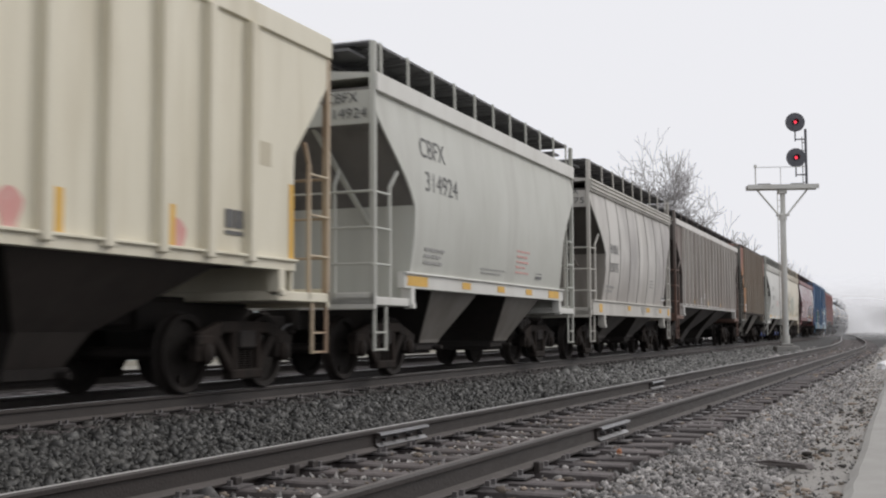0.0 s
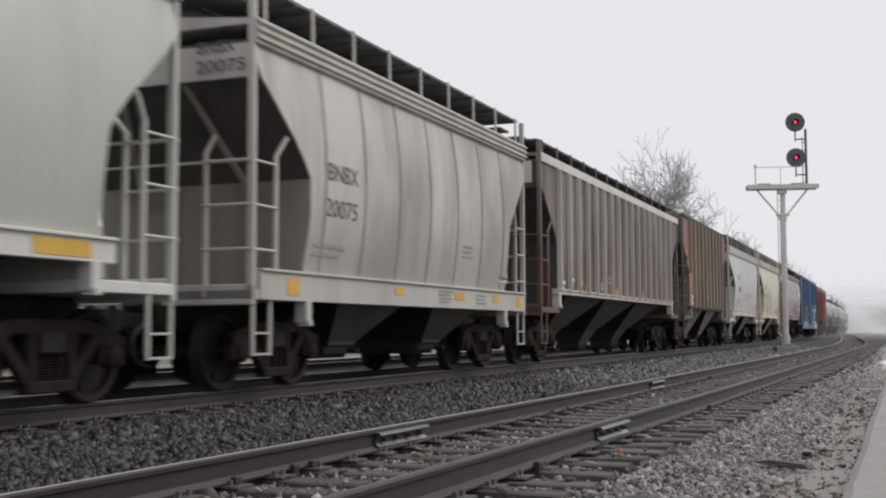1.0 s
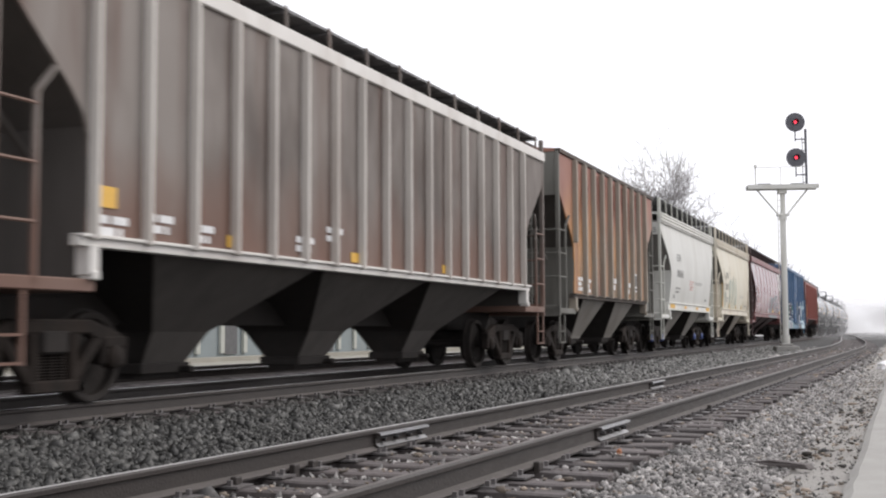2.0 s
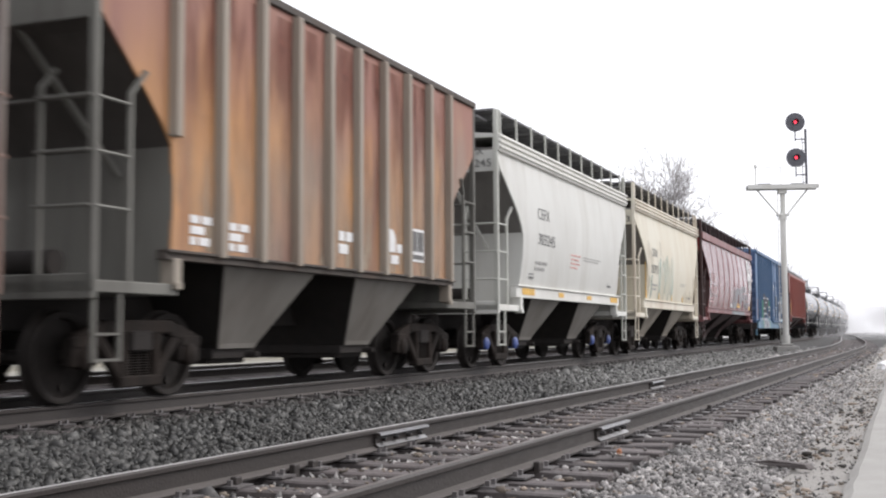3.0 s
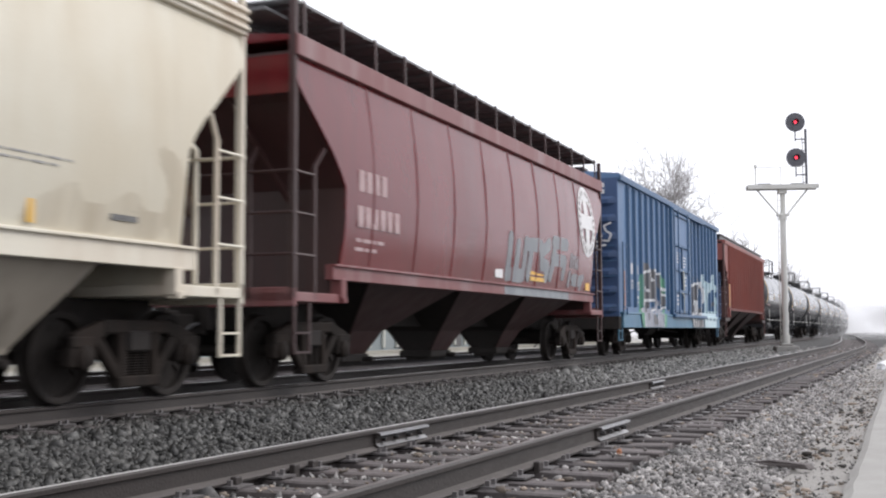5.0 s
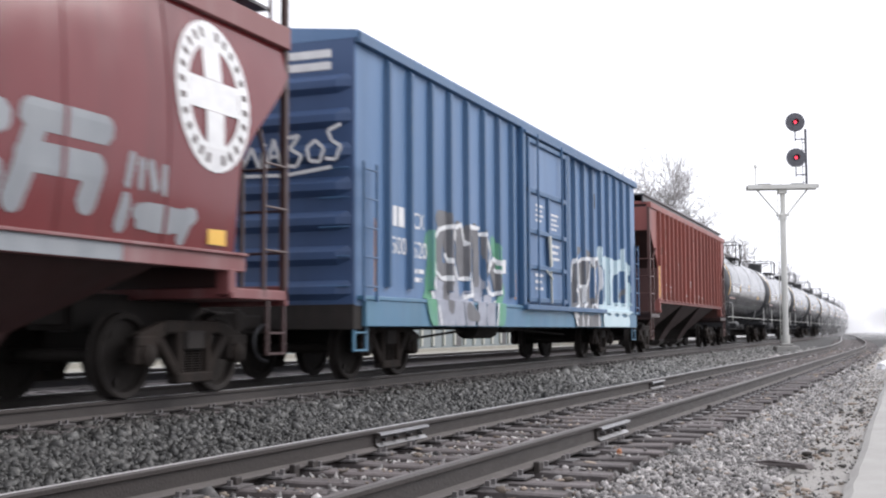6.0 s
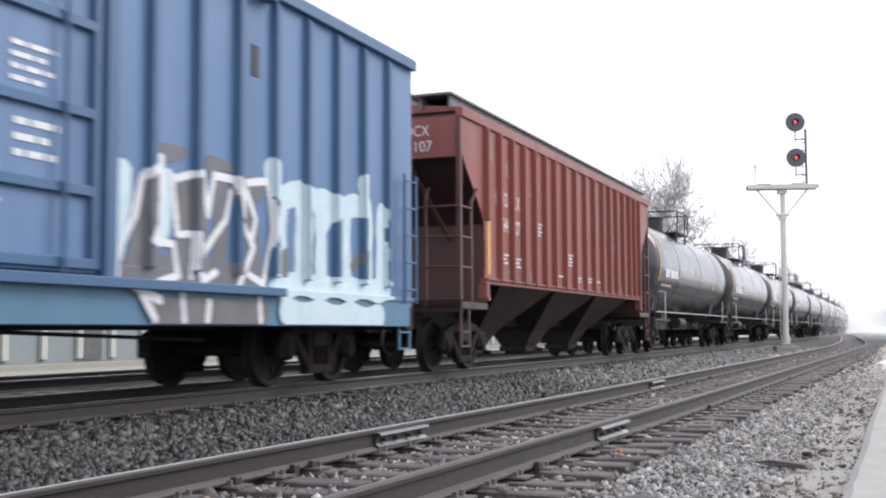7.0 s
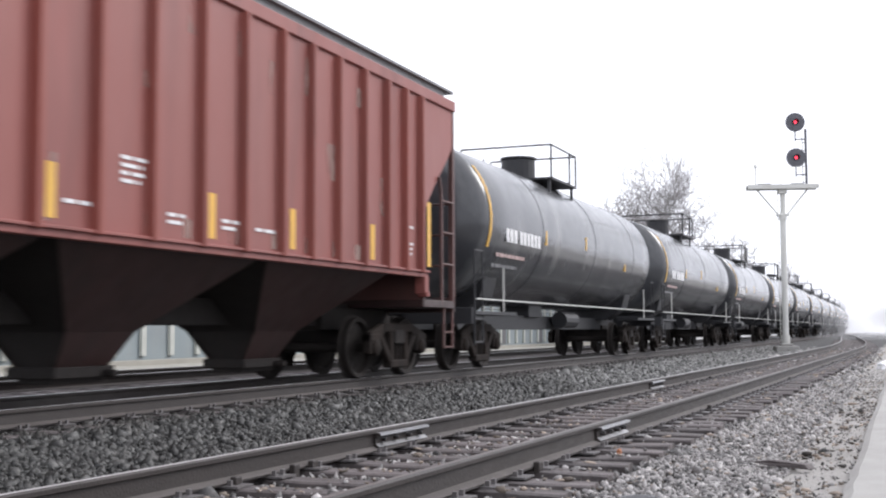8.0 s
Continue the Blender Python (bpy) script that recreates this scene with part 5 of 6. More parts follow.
# ---- black tank cars ----
def tank_car(label, length):
    car = thing("tank_car", label, "tank car", group="cars of the freight train")
    r, cz, n = 1.50, 2.72, 48
    pr = [(0.25 + 0.6 * (1 - math.sin(t)), max(r * math.cos(t), 0.02)) for t in [math.pi / 2 * (1 - k / 8) for k in range(9)]]
    pr += [(y, r) for y in np.linspace(0.85, length - 0.85, 14)[1:-1]]
    pr += [(length - a, b) for a, b in pr[8::-1]]
    part("shell", Shape().rings([[(b * math.cos(2 * math.pi * i / n), a, cz + b * math.sin(2 * math.pi * i / n)) for i in range(n)] for a, b in pr]), P_TANK, car, smooth=True)
    for y in (4.2, 8.6, length - 2.9):
        part("weld_band", Shape().rings([[((r + h) * math.cos(2 * math.pi * i / n), yy, cz + (r + h) * math.sin(2 * math.pi * i / n)) for i in range(n)] for yy, h in ((y - 0.05, -0.01), (y - 0.03, 0.008), (y + 0.03, 0.008), (y + 0.05, -0.01))], caps=False), P_TANK, car, smooth=True)
    for y in (0.84,):
        arc = [math.radians(a) for a in range(-20, 42, 6)]
        part("yellow_band", Shape().rings([[((r + h) * math.cos(a), yy, cz + (r + h) * math.sin(a)) for yy, h in ((y, 0.002), (y, 0.012), (y + 0.09, 0.012), (y + 0.09, 0.002))] for a in arc]), M_YELLOW, car)
    for sx in (1, -1):
        part("handrail", Shape().tube((sx * 1.48, 0.15, 1.25), (sx * 1.48, length - 0.15, 1.25), 0.015, 6), M_MAST, car)
        for y in (1.62, length - 1.62):
            part("rail_post", Shape().tube((sx * 1.48, y, 1.05), (sx * 1.48, y, 1.85), 0.02, 6), M_MAST, car)
        for ya in (0.1, length - 2.4):
            part("side_walk", Shape().box(sx * 0.9, sx * 1.48, ya, ya + 2.3, 0.98, 1.04), M_BLACK, car)
        for y, sy in ((0.1, 1), (length - 0.1, -1)):
            part("ladder", Shape().tube((sx * 1.46, y, 0.45), (sx * 1.46, y, 2.1), 0.018, 6).tube((sx * 1.46, y + sy * 0.42, 0.45), (sx * 1.46, y + sy * 0.42, 2.1), 0.018, 6)
                 .tube((sx * 1.46, y, 0.5), (sx * 1.46, y + sy * 0.42, 0.5), 0.018, 6).tube((sx * 1.46, y, 0.9), (sx * 1.46, y + sy * 0.42, 0.9), 0.018, 6).tube((sx * 1.46, y, 2.1), (sx * 1.46, y + sy * 0.42, 2.1), 0.018, 6), M_BLACK, car)
    # platform and fittings on top
    m = length / 2 - 0.6
    ya, yb = m - 1.05, m + 1.05
    part("platform", Shape().box(-1.1, 1.1, ya, yb, 4.10, 4.15).bar((1.0, ya + 0.1, 3.7), (1.0, ya + 0.1, 4.1), 0.06, 0.06).bar((1.0, yb - 0.1, 3.7), (1.0, yb - 0.1, 4.1), 0.06, 0.06)
         .bar((-1.0, ya + 0.1, 3.7), (-1.0, ya + 0.1, 4.1), 0.06, 0.06).bar((-1.0, yb - 0.1, 3.7), (-1.0, yb - 0.1, 4.1), 0.06, 0.06), M_BLACK, car)
    for sx in (1, -1):
        for y in (ya, yb - 0.55, yb):
            part("rail_post", Shape().tube((sx * 1.08, y, 4.1), (sx * 1.08, y, 4.88), 0.026, 6), M_BLACK, car)
    for y in (ya, yb):
        part("guard_rail", Shape().tube((-1.08, y, 4.88), (1.08, y, 4.88), 0.022, 6), M_BLACK, car)
    part("guard_rail", Shape().tube((1.08, ya, 4.88), (1.08, yb, 4.88), 0.022, 6), M_BLACK, car)
    part("manway", Shape().tube((0, m - 0.1, 4.1), (0, m - 0.1, 4.70), 0.40, 18).tube((0, m - 0.1, 4.70), (0, m - 0.1, 4.76), 0.43, 18), M_BLACK, car, bevel=0.015)
    part("valve_box", Shape().tube((0.1, m + 0.7, 4.1), (0.1, m + 0.7, 4.36), 0.16, 10).bar((0.5, m + 0.3, 4.22), (0.9, m + 0.95, 4.2), 0.1, 0.1), M_BLACK, car)
    part("sill", Shape().box(-0.25, 0.25, 0.05, length - 0.05, 0.72, 1.04).box(-1.45, 1.45, 0.0, 0.15, 0.82, 1.1).box(-1.45, 1.45, length - 0.15, length, 0.82, 1.1), M_BLACK, car, bevel=0.01)
    for y in (2.0, length - 2.0):
        part("saddle", Shape().rings([[(-x, y - 0.35, z), (x, y - 0.35, z), (x, y + 0.35, z), (-x, y + 0.35, z)] for z, x in ((0.98, 0.55), (1.32, 1.0), (1.7, 1.1))]), M_BLACK, car, bevel=0.01)
    part("bottom_outlet", Shape().tube((0, m, 0.75), (0, m, 1.3), 0.25, 12).box(-0.35, 0.35, m - 0.5, m + 0.5, 1.0, 1.3), M_BLACK, car, bevel=0.01)
    part("brake_reservoir", Shape().tube((0.5, m + 1.5, 0.95), (0.5, m + 2.7, 0.95), 0.2, 12), M_BLACK, car)
    shell_x = lambda z: math.sqrt(max(r * r - (z - cz) ** 2, 0.2))
    for k in (0, 1, 2, 3.5, 4.5, 5.5, 6.5, 7.5, 8.5):
        bars(1, 1.8 + k * 0.235, 2.50, 0.17, 0.36, shell_x, M_LETTER_WHITE, car, gap=0.8)
    bars(1, 1.5, 2.12, 1.7, 0.12, shell_x, M_TANK_PRINT, car, gap=0.8)
    bars(1, 1.5, 1.93, 1.5, 0.12, shell_x, M_GRATING, car, gap=0.8)
    for y, z in ((4.35, 2.6), (7.6, 2.7), (11.8, 2.4)):
        part("yellow_mark", Shape().box(shell_x(z) - 0.03, shell_x(z) + 0.006, y, y + 0.09, z - 0.14, z + 0.16), M_YELLOW, car)
    trucks(car, (1.5, length - 1.5), mat=M_STEEL_DARK)
    ends(car, length)
    return car


M_TANK_PRINT = material("faded_pink_print", (0.42, 0.30, 0.28), (0.3, 0.2, 0.19), rough=0.6, scale=8)
TANK_L = 15.75
first = tank_car("black tank car with thin yellow band and pale road-grime streaks", TANK_L)
couple(first, 142.86, TANK_L)
for k in range(1, 17):
    y = 142.86 + k * 16.85
    couple(copy_thing(first, pose(main_x(y), y, 0)), y, TANK_L)


# ---- signal mast ----
def signal():
    s = thing("railway_signal", "silver bracket signal mast with two red lights", "signal", m=pose(-5.45, 59.2, 0))
    part("foundation", Shape().box(-0.55, 0.55, -0.45, 0.45, -0.5, -0.02).box(-0.3, 0.3, -0.3, 0.3, -0.02, 0.1), M_CONCRETE, s, bevel=0.04)
    part("mast", Shape().tube((0, 0, 0.05), (0, 0, 6.3), 0.15, 16).tube((0, 0, 6.3), (0, 0, 7.9), 0.11, 16).tube((0, 0, 0.1), (0, 0, 0.5), 0.20, 16).tube((0, 0, 6.2), (0, 0, 6.45), 0.2, 16), M_MAST, s, smooth=True)
    # the arm lies square to the view along the track
    part("platform", Shape().box(-1.72, 1.72, -0.32, 0.32, 7.86, 7.93).box(-1.72, 1.72, -0.36, -0.30, 7.72, 7.95).box(-1.72, 1.72, 0.30, 0.36, 7.72, 7.95), M_MAST, s, bevel=0.01)
    for a, b in ((-1.2, -0.6), (0.4, 1.0)):
        part("grating", Shape().box(a, b, -0.3, 0.3, 7.94, 8.0), M_GRATING, s)
    for sx in (-1, 1):
        part("brace", Shape().tube((sx * 0.12, 0, 6.35), (sx * 1.25, 0, 7.75), 0.045, 8), M_MAST, s)
    for w, za, zb in ((0.3, 6.4, 6.5), (0.2, 7.5, 7.72)):
        part("collar", Shape().box(-w, w, -0.2, 0.2, za, zb), M_MAST, s, bevel=0.02)
    part("finial_post", Shape().tube((-1.28, 0, 7.9), (-1.28, 0, 8.85), 0.035, 8).tube((-1.28, 0, 8.82), (-1.28, 0, 8.98), 0.07, 8), M_MAST, s)
    part("guard_rail", Shape().tube((-1.28, 0, 8.85), (1.1, 0, 8.85), 0.018, 6).tube((0, 0.3, 7.9), (0, 0.3, 8.85), 0.018, 6), M_MAST, s)
    arm = Shape().tube((1.22, 0.1, 7.9), (1.22, 0.1, 10.75), 0.065, 10).tube((1.10, 0.35, 7.9), (1.10, 0.35, 10.4), 0.02, 6)
    for k in range(6):
        arm.tube((1.22, 0.1, 8.1 + 0.4 * k), (1.10, 0.35, 8.1 + 0.4 * k), 0.018, 6)
    part("head_post", arm, M_SIGNAL, s)
    for z in (9.31, 11.09):
        h = part("signal_head", Shape().lathe_x([(0.0, 0.02), (0.0, 0.47), (0.03, 0.48), (0.05, 0.47), (0.16, 0.22), (0.34, 0.20), (0.36, 0.02)], 32).tube((0.1, 0, -0.45), (0.1, 0, -0.95), 0.035, 8)
                 .bar((0.1, 0, -0.85), (0.1, -0.55, -0.85), 0.05, 0.06), M_SIGNAL, s, smooth=True)
        h.rotation_euler, h.location = (0, 0, math.pi / 2), (0.72, 0.0, z)
        hood = Shape()
        for k in range(12):
            a, b = math.pi * (-0.25 + 1.5 * k / 12), math.pi * (-0.25 + 1.5 * (k + 1) / 12)
            hood.rings([[(x, 0.13 * math.cos(t), 0.13 * math.sin(t)) for x, t in ((0, a), (0, b), (-0.3, b), (-0.3, a))], [(x, 0.14 * math.cos(t), 0.14 * math.sin(t)) for x, t in ((0, a), (0, b), (-0.3, b), (-0.3, a))]])
        part("hood", hood, M_BLACK, h)
        part("red_lens", Shape().lathe_x([(-0.012, 0.0), (-0.012, 0.075), (0.02, 0.075), (0.02, 0.0)], 16), glow("red_signal_light", (1.0, 0.05, 0.09), 1.8), h, label="lit red lens")
    lad = Shape()
    for dx in (-0.18, 0.18):
        lad.tube((dx, 0.32, 0.2), (dx, 0.32, 7.8), 0.02, 6)
    for k in range(24):
        lad.tube((-0.18, 0.32, 0.4 + k * 0.31), (0.18, 0.32, 0.4 + k * 0.31), 0.013, 5)
    part("ladder", lad, M_MAST, s)
    s.matrix_basis = pose(-5.45, 59.2, -0.09, 0, 0, 16)


signal()


# ---- bare trees ----
def bare_tree(label, x, y, height, reach, seed, depth=6, spread=0.9):
    rng = random.Random(seed)
    t = thing("bare_tree", label, "tree", m=pose(x, y, -0.55))
    trunk, limbs = Shape(), Shape()

    def grow(p, d, length, r, level):
        steps = 4
        for k in range(steps):
            d = (d + Vector((rng.uniform(-1, 1), rng.uniform(-1, 1), rng.uniform(-0.4, 0.7))) * 0.22).normalized()
            q = p + d * (length / steps)
            r2 = max(r * 0.91, 0.024)
            (trunk if level == 0 else limbs).tube(p, q, r, 7 if level < 2 else (4 if level < 4 else 3), r2)
            p, r = q, r2
            if 1 <= level < depth and k < steps - 1 and rng.random() < (0.6 if level < 3 else 0.68):
                side = d.cross(Vector((rng.uniform(-1, 1), rng.uniform(-1, 1), rng.uniform(-1, 1)))).normalized()
                grow(p, (d * 0.7 + side * 0.9).normalized(), length * rng.uniform(0.5, 0.8), r * 0.5, level + 1)
        if level < depth:
            n = 5 if level == 0 else 2
            turn = rng.uniform(0, 6.28)
            for k in range(n):
                a = turn + k * 2 * math.pi / n
                u = d.orthogonal().normalized()
                w = d.cross(u)
                side = u * math.cos(a) + w * math.sin(a)
                grow(p, (d * 0.85 + side * (rng.uniform(0.5, 1.0) if level == 0 else rng.uniform(0.45, 0.75))).normalized(), length * (rng.uniform(0.95, 1.25) if level == 0 else rng.uniform(0.68, 0.88)), r * 0.68, level + 1)

    grow(Vector((0, 0, 0)), Vector((0, 0, 1)), height * 0.24, height * 0.024, 0)
    top = max(v[2] for v in limbs.v)
    far = sorted(math.hypot(v[0], v[1]) for v in limbs.v)
    kz, kw = height / top, reach / far[int(len(far) * 0.9)]
    for sh in (trunk, limbs):
        sh.v = [(v[0] * kw, v[1] * kw, v[2] * kz) for v in sh.v]
    part("trunk", trunk, M_BARK, t, smooth=True)
    me = bpy.data.meshes.new("crown")
    me.from_pydata(limbs.v, [], limbs.f)
    part("crown", me, M_BARK, t)


bare_tree("tall leafless tree with a broad domed crown", -17.2, 87, 16.9, 4.6, 4, 6)
bare_tree("leafless tree with a low twiggy crown", -14.6, 93, 9.6, 3.6, 8, 6)
bare_tree("leafless tree with a low twiggy crown", -23.4, 94, 13.0, 4.0, 12, 6)
bare_tree("distant leafless tree in the mist", -16.3, 180, 12.6, 3.2, 21, 6)
bare_tree("distant leafless tree in the mist", -20.0, 235, 11.5, 5.0, 33, 5)
bare_tree("distant leafless tree in the mist", -22.0, 262, 12.5, 6.0, 35, 5)
bare_tree("distant leafless tree in the mist", -4.0, 290, 7.5, 5.0, 37, 5)
bare_tree("distant leafless tree in the mist", 3.0, 300, 8.5, 6.0, 39, 5)


# ---- building behind the tracks ----
def building():
    b = thing("low_building", "low grey-blue panelled building with white trim", "building", m=pose(-24.0, 0, -0.45))
    part("wall", Shape().box(-8, 0, 8, 104, 0, 4.2), M_BUILDING, b, bevel=0.02)
    part("plinth", Shape().box(0.0, 0.25, 8, 104, 0, 0.22), M_APRON, b, bevel=0.02)
    part("roof", Shape().box(-8.4, 0.6, 7.6, 104.4, 4.2, 4.5), M_TRIM, b, bevel=0.03)
    for k in range(59):
        y = 8.3 + k * 1.62
        part("pilaster", Shape().box(0.0, 0.12, y - 0.13, y + 0.13, 0.35, 4.2), M_TRIM, b, bevel=0.01)
        if k % 5 == 3:
            part("doorway", Shape().box(0.0, 0.05, y + 0.2, y + 1.1, 0.3, 2.5), M_GRATING, b)


building()


# ---- glowing backdrop for the fog far off ----
def backdrop():
    m = bpy.data.materials.new("fog_glow")
    m.use_nodes = True
    n, l = m.node_tree.nodes, m.node_tree.links
    # ring emits the sky's colour: the fog's brightness is put in as glow
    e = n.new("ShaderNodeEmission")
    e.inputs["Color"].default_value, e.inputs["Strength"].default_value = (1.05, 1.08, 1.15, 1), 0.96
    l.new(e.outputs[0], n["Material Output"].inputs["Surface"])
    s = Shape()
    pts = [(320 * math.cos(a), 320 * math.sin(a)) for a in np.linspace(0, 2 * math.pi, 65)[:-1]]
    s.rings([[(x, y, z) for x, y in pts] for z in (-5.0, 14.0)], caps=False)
    tagged(part("backdrop", s, m), "pale glowing backdrop standing for fog closing the distance", "backdrop", kind="structure")


backdrop()


def mist():
    """Thin veils of drifting mist across the far end of the line, thicker near the ground and with distance."""
    for y, thick, top in ((120, 0.20, 6.0), (168, 0.27, 9.0), (214, 0.38, 11.0), (268, 0.6, 13.0)):
        m = bpy.data.materials.new("mist")
        m.use_nodes = True
        n, l = m.node_tree.nodes, m.node_tree.links
        n.remove(n["Principled BSDF"])
        co, sep, fade, cloud_tex, mul = n.new("ShaderNodeTexCoord"), n.new("ShaderNodeSeparateXYZ"), n.new("ShaderNodeMapRange"), n.new("ShaderNodeTexNoise"), n.new("ShaderNodeMath")
        l.new(co.outputs["Object"], sep.inputs[0])
        l.new(sep.outputs["Z"], fade.inputs["Value"])
        fade.interpolation_type = "SMOOTHSTEP"
        fade.inputs["From Min"].default_value, fade.inputs["From Max"].default_value = 1.0, top
        fade.inputs["To Min"].default_value, fade.inputs["To Max"].default_value = thick, 0.0
        cloud_tex.inputs["Scale"].default_value = 0.09
        l.new(co.outputs["Object"], cloud_tex.inputs["Vector"])
        ease = n.new("ShaderNodeMapRange")
        ease.inputs["From Min"].default_value, ease.inputs["From Max"].default_value = 0.25, 0.75
        ease.inputs["To Min"].default_value, ease.inputs["To Max"].default_value = 0.75, 1.2
        l.new(cloud_tex.outputs["Fac"], ease.inputs["Value"])
        mul.operation = "MULTIPLY"
        l.new(fade.outputs[0], mul.inputs[0])
        l.new(ease.outputs[0], mul.inputs[1])
        clear, droplets, behind, both, out = n.new("ShaderNodeBsdfTransparent"), n.new("ShaderNodeBsdfDiffuse"), n.new("ShaderNodeBsdfTranslucent"), n.new("ShaderNodeMixShader"), n.new("ShaderNodeMixShader")
        for d in (droplets, behind):
            d.inputs["Color"].default_value = (0.97, 0.97, 0.98, 1)
        l.new(droplets.outputs[0], both.inputs[1])
        l.new(behind.outputs[0], both.inputs[2])
        l.new(mul.outputs[0], out.inputs[0])
        l.new(clear.outputs[0], out.inputs[1])
        l.new(both.outputs[0], out.inputs[2])
        l.new(out.outputs[0], n["Material Output"].inputs["Surface"])
        veil = Shape().add([(x, y, z) for z in (-0.4, top) for x in (-90, 90)], [(0, 1, 3, 2)])
        tagged(part("mist", veil, m), "thin pale mist drifting over the far tracks", "mist", kind="stuff")


mist()


# ---- loose things on the gravel ----
def lump(name, label, category, x, y, z, sx, sy, sz, mat, seed, turn=0):
    bm = bmesh.new()
    bmesh.ops.create_icosphere(bm, subdivisions=3, radius=1)
    for v in bm.verts:
        k = 1 + 0.35 * noise.noise(v.co * 1.7 + Vector((seed, 0, 0))) + 0.15 * noise.noise(v.co * 5 + Vector((0, seed, 0)))
        v.co = Vector((v.co.x * sx * k, v.co.y * sy * k, max(v.co.z * sz * k, -sz * 0.3)))
    me = bpy.data.meshes.new(name)
    bm.to_mesh(me)
    bm.free()
    ob = part(name, me, mat)
    ob.matrix_basis = pose(x, y, z, 0, 0, turn)
    return tagged(ob, label, category)


lump("plastic_sheet", "crumpled white plastic sheet lying on the dirt", "litter", -0.5, 31.2, -0.27, 0.22, 0.3, 0.16, M_WHITE_LITTER, 3)
lump("orange_rag", "small rust-orange scrap beside the rail joint", "litter", -2.02, 8.62, -0.22, 0.02, 0.035, 0.025, M_RUST, 6)
plank = part("plank", Shape().rings([[(-0.34, w * 0.9, 0), (-0.30, w, 0.05), (0.1, w, 0.06), (0.36, w * 0.5, 0.02), (0.1, w, 0)] for w in (-0.07, 0.07)]), M_TIE, bevel=0.008)
plank.matrix_basis = pose(-0.86, 8.75, -0.295, 0, 0, 150) @ Matrix.Diagonal((0.75, 0.6, 0.7, 1))
tagged(plank, "broken weathered board lying on gravel", "board")
strap = Shape().rings([[((0.22 + u) * math.cos(a), (0.14 + u) * math.sin(a), 0.05 + 0.03 * math.sin(a) + w) for u, w in ((0, -0.025), (0.012, -0.025), (0.012, 0.025), (0, 0.025))] for a in np.linspace(0, 2.2, 10)])
strap = part("steel_strap", strap, M_JOINT)
strap.matrix_basis = pose(-1.42, 6.55, -0.31, 0, 0, 40) @ Matrix.Diagonal((0.6, 0.6, 0.6, 1))
tagged(strap, "bent steel strap lying on gravel", "scrap")


# ---- track fittings: ties, plates, spikes, joints ----
def tie_mesh(k):
    rng = random.Random(k)
    s = Shape()
    n = 7
    rings = []
    for i in range(n):
        x = -1.29 + 2.58 * i / (n - 1)
        w = 0.113 + rng.uniform(-0.012, 0.008)
        h = rng.uniform(-0.012, 0.004)
        rings.append([(x, -w, -0.18), (x, -w, -0.012 + h), (x, -w + 0.02, h), (x, rng.uniform(-0.03, 0.03), h - 0.004), (x, w - 0.02, h), (x, w, -0.014 + h), (x, w, -0.18)])
    return s.rings(rings).mesh("tie")


TIES = [tie_mesh(k) for k in range(6)]
PLATE = Shape().box(-0.18, 0.18, -0.09, 0.09, 0.0, 0.012)
for u in (-0.1, 0.1):
    for w in (-0.05, 0.05):
        PLATE.box(u - 0.014, u + 0.014, w - 0.012, w + 0.012, 0.01, 0.045)
PLATE = PLATE.mesh("tie_plate")
ANCHOR = Shape().box(-0.10, 0.10, -0.022, 0.022, -0.05, 0.004).box(-0.11, -0.07, -0.03, 0.03, -0.03, 0.035).box(0.07, 0.115, -0.035, 0.035, -0.04, 0.045).mesh("rail_anchor", bevel=0.006)


def heading(way, y):
    return math.degrees(math.atan2(-(way(y + 0.5) - way(y - 0.5)), 1.0))


def lay_ties(track, way, top, y0, y1, step, seed, plates_to=0.0):
    rng = random.Random(seed)
    k, y = 0, y0
    while y < y1:
        rz = heading(way, y)
        yy = y + rng.uniform(-0.03, 0.03)
        ob = part("tie", TIES[rng.randrange(6)], M_TIE, track)
        ob.matrix_basis = pose(way(yy) + rng.uniform(-0.07, 0.07), yy, top - 0.186 + rng.uniform(-0.006, 0.0), 0, 0, rz + rng.uniform(-0.8, 0.8))
        if yy < plates_to:
            for off in (-0.735, 0.735):
                p = part("tie_plate", PLATE, M_PLATE, track)
                p.matrix_basis = pose(way(yy) + off, yy, top - 0.186, 0, 0, rz)
        y += step
        k += 1


lay_ties(siding_track, siding_x, -0.066, -11.0, 110, 0.52, 1, 45)
lay_ties(main_track, main_x, 0.0, -16.0, 120, 0.52, 2, 60)
lay_ties(second_track, second_x, -0.01, 8.0, 60, 0.52, 3)
for off, ys in ((-0.735, (4.7, 5.05, 6.2, 6.9, 7.15, 12.5, 13.1, 20.3, 22.6, 27.5)), (0.735, (5.6, 7.6, 13.95, 22.55, 30.2, 33.5, 41.0))):
    for y in ys:
        a = part("rail_anchor", ANCHOR, M_RAIL_SIDE, siding_track)
        a.matrix_basis = pose(siding_x(y) + off, y, -0.238, 0, 0, heading(siding_x, y))
BAR = Shape().rings([[(0.012, y, -0.135), (0.06, y, -0.14), (0.03, y, -0.115), (0.028, y, -0.07), (0.075, y, -0.052), (0.072, y, -0.034), (0.012, y, -0.03)] for y in (-0.46, -0.445, 0.445, 0.46)])
for k in range(4):
    BAR.tube((0.03, -0.34 + 0.226 * k, -0.092), (0.07, -0.34 + 0.226 * k, -0.092), 0.018, 6)
BAR = BAR.mesh("joint_bar")
BAR.materials.append(M_RAIL_SIDE)
BAR.materials.append(M_JOINT)
